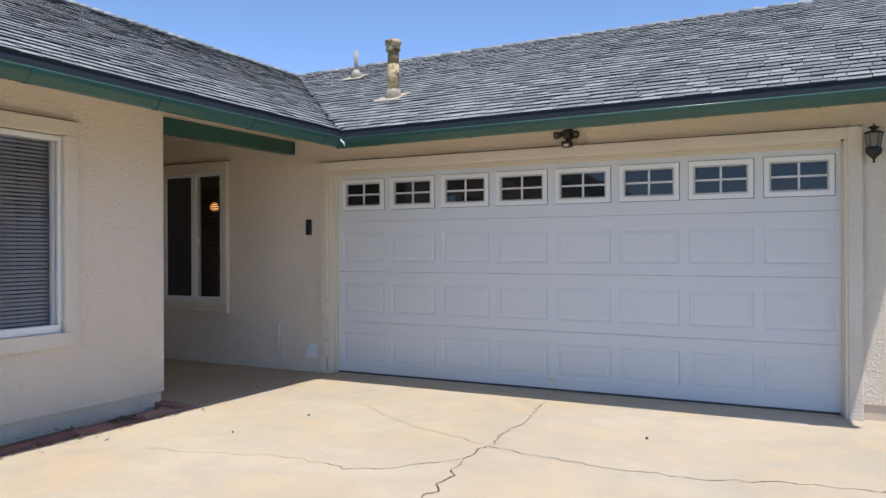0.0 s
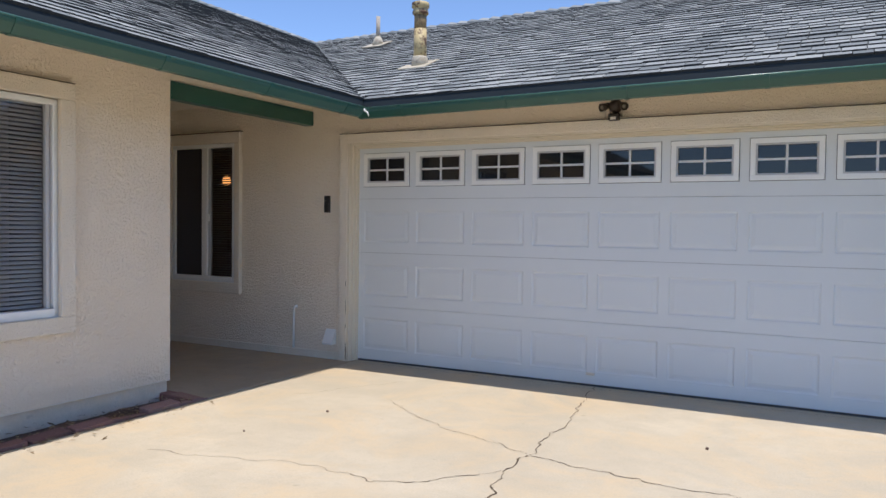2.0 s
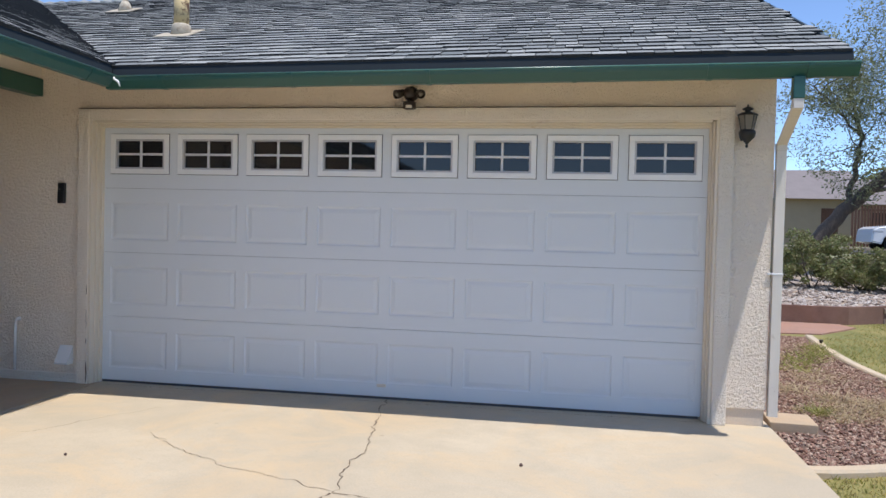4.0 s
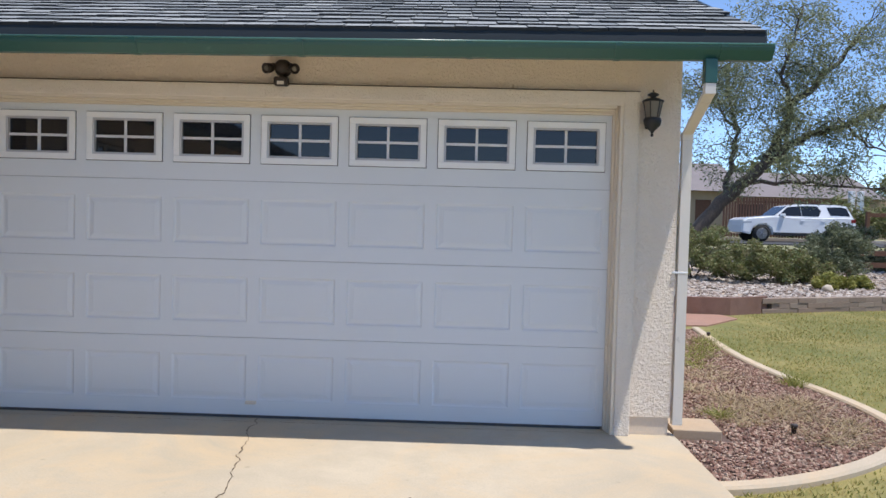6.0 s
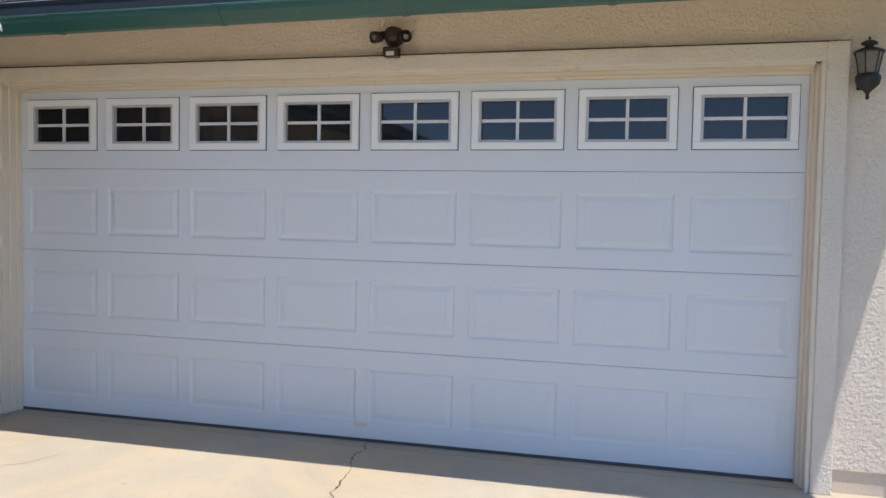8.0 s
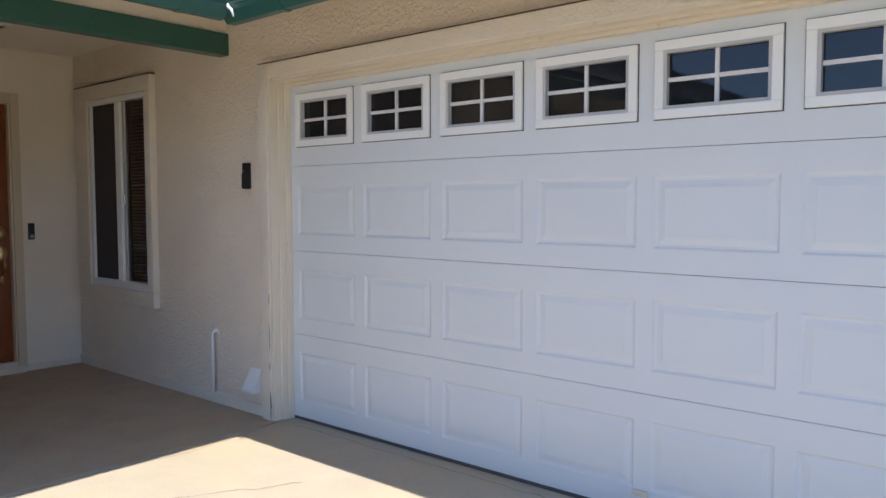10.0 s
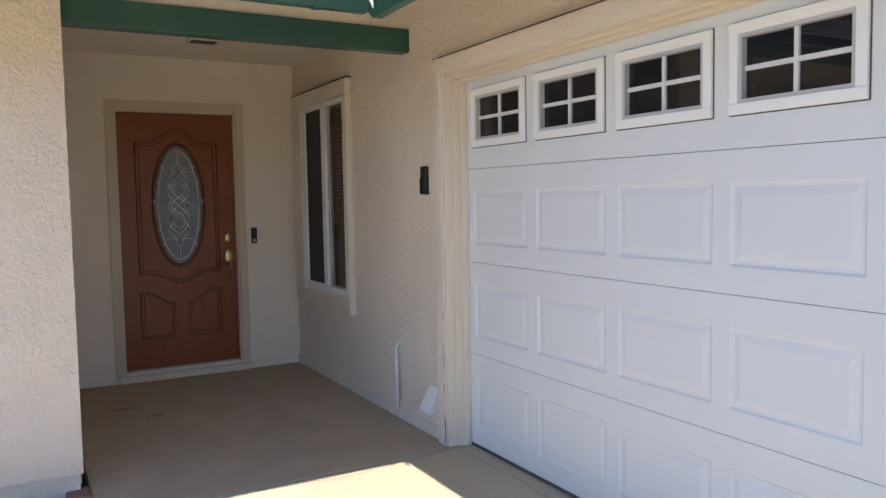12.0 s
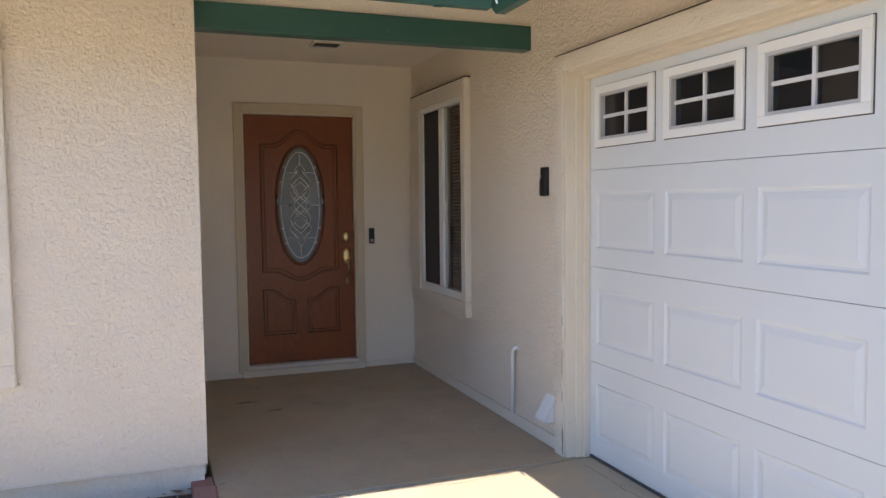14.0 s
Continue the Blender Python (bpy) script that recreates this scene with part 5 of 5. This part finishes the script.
bmesh.ops.bevel(bm, geom=[e for e in bm.edges if abs(e.verts[0].co.y - e.verts[1].co.y) < 0.01], offset=0.06, segments=3, affect="EDGES")
part("body", bm, CARPAINT, car, "white painted body")
bm = bmesh.new()
a = [(1.42, 1.12), (2.10, 1.66), (2.5, 1.74), (4.2, 1.75), (4.75, 1.70), (5.06, 1.12)]
va = [bm.verts.new((x, 0.07 + 0.24 * max(0, z - 1.1), z)) for x, z in a]
vb = [bm.verts.new((x, 1.88 - 0.24 * max(0, z - 1.1), z)) for x, z in a]
for i in range(len(a)):
    j = (i + 1) % len(a)
    bm.faces.new((va[i], va[j], vb[j], vb[i]))
bm.faces.new(va)
bm.faces.new(vb)
part("cabin", bm, CARPAINT, car)


def side_pane(pts, name="side_window"):
    bm = bmesh.new()
    prism(bm, [(x, 0.07 + 0.24 * (z - 1.1) - 0.012, z) for x, z in pts], (0, 0.02, 0))
    part(name, bm, CARGLASS, car, "dark tinted window")


side_pane([(1.66, 1.20), (2.10, 1.60), (2.66, 1.655), (2.72, 1.20)])
side_pane([(2.745, 1.20), (2.69, 1.655), (3.42, 1.67), (3.60, 1.45), (3.48, 1.20)])
side_pane([(3.86, 1.63), (4.02, 1.26), (4.90, 1.24), (4.74, 1.60), (4.5, 1.65)])
bm = bmesh.new()
prism(bm, [(1.47, 0.16, 1.16), (2.06, 0.27, 1.628), (2.06, 1.68, 1.628), (1.47, 1.79, 1.16)], (-0.010, 0, 0.012))
part("windshield", bm, CARGLASS, car, "dark tinted windshield")
bm = bmesh.new()
prism(bm, [(5.03, 0.2, 1.2), (4.80, 0.28, 1.64), (4.80, 1.67, 1.64), (5.03, 1.75, 1.2)], (0.012, 0, 0.006))
part("rear_window", bm, CARGLASS, car, "dark tinted rear window")
boxpart("rocker_trim", (1.42, 3.70, -0.012, 0.02, 0.30, 0.44), CARTRIM, car, 0.01)
boxpart("roof_rail", (2.3, 4.6, 0.24, 0.27, 1.75, 1.785), CARTRIM, car, 0.008)
boxpart("mirror", (1.72, 1.92, -0.12, 0.06, 1.16, 1.30), CARPAINT, car, 0.03)
boxpart("headlight", (0.06, 0.46, -0.006, 0.05, 0.84, 0.94), LENS, car, 0.02)
boxpart("tail_light", (4.9, 5.12, -0.006, 0.05, 0.95, 1.1), mat_paint("red_lens", (0.25, 0.02, 0.02), 0.2), car, 0.02)
for q in (2.62, 3.55):
    boxpart("door_handle", (q, q + 0.2, -0.03, 0.0, 0.98, 1.01), CARPAINT, car, 0.006)
for x in (0.92, 4.22):
    for s in (0, 1):
        bm = bmesh.new()
        lathe(bm, [(0.24, -0.11), (0.34, -0.11), (0.37, -0.08), (0.37, 0.08), (0.34, 0.11), (0.24, 0.11)], (0, 0, 0), 28)
        bmesh.ops.transform(bm, matrix=Matrix.Translation((x, 0.10 + 1.75 * s, 0.37)) @ pose(0, 0, 0, 90, 0, 0), verts=bm.verts)
        w = part("wheel", bm, TYRE, car, "black tyre", True)
        bm = bmesh.new()
        for k in range(5):
            u = 2 * math.pi * k / 5
            tube(bm, (0, 0, 0), (0.22 * math.cos(u), 0.22 * math.sin(u), 0), 0.04, 0.03, 6)
        lathe(bm, [(0.235, -0.02), (0.25, 0.0), (0.235, 0.02)], (0, 0, 0), 24)
        bmesh.ops.transform(bm, matrix=Matrix.Translation((x, -0.012 + 1.975 * s, 0.37)) @ pose(0, 0, 0, 90, 0, 0), verts=bm.verts)
        part("rim", bm, ALLOY, w, "silver alloy rim")

# ---- far side of the street ----
HOUSEB = mat_stucco("beige_house", (0.40, 0.31, 0.21), 4.0, 0.004)
ROOFG = mat_paint("grey_roof", (0.24, 0.21, 0.205), 0.9, 0.75, 20, 0.01)
house = thing("house", "beige neighbour house with a grey low roof", "house", (8, 40, 0.93))
boxpart("wall", (-6, 11.5, 0, 9, 0, 2.7), HOUSEB, house)
boxpart("wall", (11.5, 26, 3, 12, 0, 2.6), HOUSEB, house)
bm = bmesh.new()
prism(bm, [(-6.6, -0.7, 2.6), (-6.6, 4.5, 4.6), (-6.6, 9.7, 2.6)], (18.8, 0, 0))
part("roof", bm, ROOFG, house, "grey shingled gable roof")
bm = bmesh.new()
prism(bm, [(12.2, 2.0, 2.45), (12.2, 7.5, 4.3), (12.2, 12.8, 2.45)], (9.5, 0, 0))
part("roof", bm, ROOFG, house, "grey shingled roof")
boxpart("garage_door", (-4, 1, -0.02, 0.02, 0, 2.1), WHITE, house)
boxpart("door", (9.4, 10.3, -0.03, 0.02, 0, 2.1), TIMBER, house)
boxpart("window", (13.0, 14.6, 2.96, 3.02, 0.9, 2.0), CARGLASS, house)
picket = thing("picket_fence", "dark brown board fence across the street", "fence", (17.0, 34.0, 0.92))
bm = bmesh.new()
box(bm, 0, 0.10, -0.01, 0.01, 0.04, 2.05)
bd = mesh("board", bm, TIMBER)
for k in range(44):
    b = new("board", bd)
    b.parent = picket
    b.location = (k * 0.142, 0, rng.uniform(-0.02, 0.02))
for z in (0.4, 1.8):
    boxpart("rail", (0, 6.3, 0.011, 0.06, z, z + 0.09), TIMBER, picket)
for x in (6.3, 6.75):
    boxpart("post", (x, x + 0.25, -0.12, 0.13, -0.02, 2.5), WHITE, picket, 0.01, "white gate post")
shrub("hedge", (23.0, 34.0, 0.92), clumps(22, 26, 3.0, 0.8, 2.2, 0.6), 6000, 0.09, BUSH, "clipped green hedge beyond the street", 41)
far = thing("rail_fence", "brown timber rail fence beside the street", "fence", (19.1, 24.2, 0.55))
for k in range(6):
    boxpart("post", (k * 1.8, k * 1.8 + 0.13, -0.06, 0.06, -0.05, 1.6), TIMBER, far, 0.008)
    if k < 5:
        for z in (1.4,):
            boxpart("rail", (k * 1.8 + 0.13, k * 1.8 + 1.8, -0.03, 0.03, z, z + 0.15), TIMBER, far, 0.006)
for k, (x, y, h, w) in enumerate([(15.5, 52, 6.2, 2.6), (27, 55, 7.0, 3.2), (37, 50, 6.0, 3.5), (33, 43, 4.6, 2.2), (46, 52, 7, 4)]):
    t = thing("tree", "distant dark green garden tree behind the houses", "tree", (x, y, 0.9), "distant trees")
    bm = bmesh.new()
    tube_path(bm, smooth_path([(0, 0, -0.1), (0.1, 0, h * 0.4), (0, 0.1, h * 0.75)], 4, 0.05, k), 0.25, 0.06, 8)
    part("trunk", bm, BARK, t)
    ob = new("crown", leaf_mesh("crown", [(a, b, c + h * 0.35, d, e, f) for a, b, c, d, e, f in clumps(60 + k, 24, w, w, h * 0.62, w * 0.33)], 4500, 0.16, BUSH, 70 + k, 0.5, 0.2))
    ob.parent = t

# trees out of view, added so the wing window reflects foliage, not sky
for k, (x, y, h, w) in enumerate([(26, -14, 5.5, 3.0), (28, -8, 6.5, 3.4), (25, -3, 5.0, 2.8), (29, 1, 6.0, 3.2), (27, -20, 6.0, 3.4), (24, -27, 5.5, 3.2), (27, 8, 6.5, 3.4), (31, 14, 7.0, 3.6), (36, 21, 7.0, 4.0)]):
    t = thing("tree", "unseen leafy tree added to keep bright sky out of the window glass", "tree", (x, y, GROUND - 0.03), "garden trees")
    bm = bmesh.new()
    tube_path(bm, smooth_path([(0, 0, -0.1), (0.1, 0, h * 0.4), (0, 0.1, h * 0.75)], 4, 0.05, k), 0.25, 0.06, 8)
    part("trunk", bm, BARK, t)
    ob = new("crown", leaf_mesh("crown", [(a, b, c + h * 0.25, d, e, f) for a, b, c, d, e, f in clumps(160 + k, 22, w, w, h * 0.7, w * 0.36)], 3500, 0.18, BUSH, 170 + k, 0.5, 0.2))
    ob.parent = t

# ---- cracks and joints in the concrete ----
def crack(points, width, seed, wob=0.03):
    r = random.Random(seed)
    pts = []
    for (xa, ya), (xb, yb) in zip(points, points[1:]):
        k = max(2, int(math.hypot(xb - xa, yb - ya) / 0.018))
        for i in range(k):
            s = i / k
            e = wob * 1.6 * math.sin(math.pi * s) + 0.014
            q = Vector((xa + (xb - xa) * s, ya + (yb - ya) * s, seed * 3.1))
            pts.append((q.x + e * noise.noise(q * 9) + 0.012 * noise.noise(q * 31), q.y + e * noise.noise(q * 9 + Vector((7, 3, 1))) + 0.012 * noise.noise(q * 31 + Vector((2, 5, 1)))))
    bm = bmesh.new()
    prev = None
    for i, (x, y) in enumerate(pts):
        a = pts[max(0, i - 1)]
        b = pts[min(len(pts) - 1, i + 1)]
        d = Vector((a[1] - b[1], b[0] - a[0], 0))
        if d.length == 0:
            continue
        w = 0.7 * width * r.uniform(0.15, 1.0) * (1 + 0.8 * noise.noise((x * 5, y * 5, seed)))
        d = d.normalized() * max(0.0012, w / 2)
        ring = [bm.verts.new((x + d.x, y + d.y, PAVE + 0.0025)), bm.verts.new((x - d.x, y - d.y, PAVE + 0.0025))]
        if prev:
            bm.faces.new((prev[0], prev[1], ring[1], ring[0]))
        prev = ring
    part("crack", bm, CRACK, driveway, "dirt-filled crack")


crack([(2.47, -0.02), (2.50, -0.35), (2.55, -0.55), (2.63, -1.1), (2.69, -1.44), (2.66, -1.75), (2.71, -2.13)], 0.013, 1)
crack([(2.71, -2.13), (2.70, -2.45), (2.80, -2.92), (2.85, -3.4), (3.0, -4.2), (2.95, -5.2), (3.1, -6.4)], 0.018, 2)
crack([(2.71, -2.13), (3.05, -2.2), (3.51, -2.25), (4.13, -2.25), (4.68, -2.06), (5.28, -2.0)], 0.012, 3)
crack([(1.25, -1.35), (1.68, -1.69), (2.29, -1.95), (2.71, -2.13)], 0.006, 4)
crack([(0.70, -3.2), (1.1, -3.1), (1.47, -2.96), (1.99, -2.94)], 0.006, 5)
crack([(1.99, -2.94), (2.13, -3.01), (2.4, -2.85), (2.70, -2.45)], 0.010, 6)
crack([(0.45, -1.55), (0.53, -1.5), (0.72, -1.1), (0.95, -0.7)], 0.005, 7, 0.015)
crack([(0.004, -0.16), (0.10, -0.8), (0.05, -1.3)], 0.003, 8, 0.004)
crack([(0.1, -0.105), (1.5, -0.10), (3.2, -0.105), (4.85, -0.1)], 0.006, 9, 0.006)
STAIN = mat_paint("dark_spill", (0.19, 0.15, 0.105), 0.8)


def stain(x, y, size, seed):
    bm = bmesh.new()
    ring = []
    for i in range(22):
        a = 2 * math.pi * i / 22
        e = size * (0.62 + 0.75 * noise.noise((math.cos(a) * 1.7, math.sin(a) * 1.7, seed * 5.3)))
        ring.append(bm.verts.new((x + 0.45 * e * math.cos(a), y + e * math.sin(a), PAVE + 0.0055)))
    bm.faces.new(ring)
    part("stain", bm, STAIN, porch_floor, "dark spill mark")


for i, (x, y, s) in enumerate([(-1.95, -1.69, 0.1), (-1.67, -1.52, 0.075), (-1.74, -1.21, 0.05), (-2.39, -1.56, 0.025), (-1.92, -0.59, 0.02)]):
    stain(x, y, s, i)


# dark strip standing for dirt and gap shadow on top of each stucco trim
for parent, q in ((trim_garage, (-0.139, 4.973, -0.148, FACE - 0.001, 2.2372, 2.2425)), (window_1, (WING + 0.001, WING + 0.038, -4.49, -2.918, 2.2832, 2.289)), (window_2, (-2.69, -1.445, FACE - 0.049, FACE - 0.001, 2.3302, 2.339))):
    boxpart("dirt_shade_line", q, CRACK, parent, 0.001, "dark line of dirt and shadow on the trim")

# split and peeling paint at the foot of the trim and jamb
for i, (x, za, zb, w) in enumerate(((-0.047, PAVE + 0.01, 0.17, 0.009), (-0.052, 0.30, 0.36, 0.006), (-0.050, 0.42, 0.60, 0.004), (-0.049, 0.72, 0.80, 0.005))):
    bm = bmesh.new()
    prev = None
    k = max(5, int((zb - za) / 0.02))
    for j in range(k + 1):
        z = za + (zb - za) * j / k
        e = w * math.sin(math.pi * (0.08 + 0.84 * j / k)) * (0.6 + 0.4 * noise.noise((z * 30, i, 0)))
        c = x + 0.004 * noise.noise((z * 22, i * 3.0, 4))
        row = [bm.verts.new((c - e, -0.1535, z)), bm.verts.new((c + e, -0.1535, z))]
        if prev:
            bm.faces.new((prev[0], prev[1], row[1], row[0]))
        prev = row
    part("paint_split", bm, CRACK, trim_garage, "dark split in the paint")
DEBRIS = mat_leaf("leaf_litter", [(0.22, 0.14, 0.07), (0.32, 0.22, 0.12), (0.12, 0.08, 0.05), (0.4, 0.31, 0.19)], 0.9)
q = np.random.RandomState(12)
k = 2400
p = np.stack([q.normal(-0.09, 0.12, k), -2.1 - 3.2 * q.rand(k), PAVE - 0.035 + 0.055 * q.rand(k)], 1)
a = q.normal(size=(k, 3)) * (1, 1, 0.25) * 0.014
b = np.cross(a, (0, 0, 1.0)) * 0.3
tagged(new("leaf_litter", raw("leaf_litter", np.stack([p - a, p + b, p + a, p - b], 1).reshape(-1, 3), np.arange(4 * k).reshape(-1, 4), DEBRIS)), "dry leaf and twig litter along the edging", "litter", kind="stuff")
for x, y, s in ((3.62, -1.45, 0.012), (1.05, -1.9, 0.010), (4.4, -3.2, 0.009), (0.9, -2.6, 0.008), (3.25, -3.3, 0.008)):
    bm = bmesh.new()
    bmesh.ops.create_icosphere(bm, subdivisions=1, radius=s)
    ob = solid("pebble", bm, GRAVELBASE, "small dark pebble lying on the driveway", "pebble", "")
    ob.location = (x, y, PAVE + s * 0.6)

# ---- shingles ----
def roof_frame(garage):
    """Origin at the eave, a unit vector along it, one up the slope and the normal."""
    if garage:
        run = Vector((0, RY - EY, RZ - EZ))
        return Vector((0, EY - 0.035, EZ + 0.002 - 0.035 * SLOPE - 2 * TILT)), Vector((1, 0, TILT)), run.normalized(), run.length
    run = Vector((RX - EX, 0, RZ - EZ))
    return Vector((EX + 0.035, 0, EZ + 0.002 - 0.035 * (RZ - EZ) / (EX - RX) + WTILT * EY)), Vector((0, 1, -WTILT)), run.normalized(), run.length


EXPO, LAP = 0.142, 0.05


def shingle_corners(w, drop):
    h = 0.015 + drop
    return [(0, 0, -0.003), (w, 0, -0.003), (w, EXPO + LAP, -0.012), (0, EXPO + LAP, -0.012), (0, 0, h), (w, 0, h), (w, EXPO + LAP, 0.002), (0, EXPO + LAP, 0.002)]


BOXF = [(4, 5, 6, 7), (0, 1, 5, 4), (1, 2, 6, 5), (3, 0, 4, 7)]
WIDTHS = [0.12, 0.15, 0.17, 0.19, 0.22, 0.16]
# front and side faces of each shingle get a darker colour than its top
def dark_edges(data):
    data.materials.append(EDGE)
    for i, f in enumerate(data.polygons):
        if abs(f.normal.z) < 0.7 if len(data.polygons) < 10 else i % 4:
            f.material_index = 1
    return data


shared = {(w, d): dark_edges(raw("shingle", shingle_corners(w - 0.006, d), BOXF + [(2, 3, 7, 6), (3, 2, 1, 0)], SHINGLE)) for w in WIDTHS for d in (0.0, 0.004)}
for garage, roof in ((True, roof_garage), (False, roof_wing)):
    o, along, up, length = roof_frame(garage)
    nrm = along.cross(up) if garage else up.cross(along) * -1
    if nrm.z < 0:
        nrm = -nrm
    r = random.Random(3 if garage else 8)
    vs, fs, singles = [], [], 0
    rows = int(length / EXPO) + 1
    for j in range(rows):
        v = j * EXPO
        s = min(1.0, (v - 0.02) / length)
        lo, hi = (EX + (RX - EX) * s, EASTR - 0.01) if garage else (SOUTH, EY + (RY - EY) * s)
        x = lo - r.uniform(0, 0.2)
        while x < hi - 0.05:
            w, d = r.choice(WIDTHS), r.choice((0.0, 0.0, 0.004))
            if garage and j == 0 and x < lo:
                x = lo
            if x + w > hi + 0.02:
                w = next((k for k in sorted(WIDTHS, reverse=True) if x + k <= hi + 0.045), 0.12)
            m = Matrix((along, up, nrm)).transposed().to_4x4()
            m.translation = o + along * x + up * (v - (r.choice((0.0, 0.0, 0.012, 0.024)) if j else 0)) + nrm * (0.004 + r.uniform(0, 0.002))
            if garage and j < 9 and x > 2.4 and singles < 300:
                ob = new("shingle", shared[w, d])
                ob.parent = roof
                ob.matrix_world = m
                singles += 1
            else:
                k = len(vs)
                vs += [m @ Vector(p) for p in shingle_corners(w - 0.006, d)]
                fs += [tuple(k + i for i in f) for f in BOXF]
            x += w
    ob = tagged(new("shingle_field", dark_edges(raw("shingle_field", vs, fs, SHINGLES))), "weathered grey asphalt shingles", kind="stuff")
    ob.parent = roof
capm = bmesh.new()
for s in (-1, 1):
    f = [capm.verts.new(p) for p in ((0, 0, 0.045), (0.26, 0, 0.004), (0.26, s * 0.13, -0.05), (0, s * 0.13, -0.015))]
    e = [capm.verts.new(p) for p in ((0, 0, 0.016), (0.26, 0, -0.004), (0.26, s * 0.13, -0.057), (0, s * 0.13, -0.037))]
    capm.faces.new(f)
    for i in range(4):
        capm.faces.new((f[i], f[(i + 1) % 4], e[(i + 1) % 4], e[i]))
capd = mesh("ridge_cap", capm, SHINGLE)
x = RX
while x < EASTR - 0.1:
    c = new("ridge_cap", capd)
    c.parent = roof_garage
    c.location = (x, RY, RZ + 0.004 + TILT * (x - 2))
    x += 0.17
y = RY
while y > SOUTH:
    c = new("ridge_cap", capd)
    c.parent = roof_wing
    c.location = (RX, y, RZ + 0.006 + WTILT * (EY - y))
    c.rotation_euler = (0, 0, -math.pi / 2)
    y -= 0.17
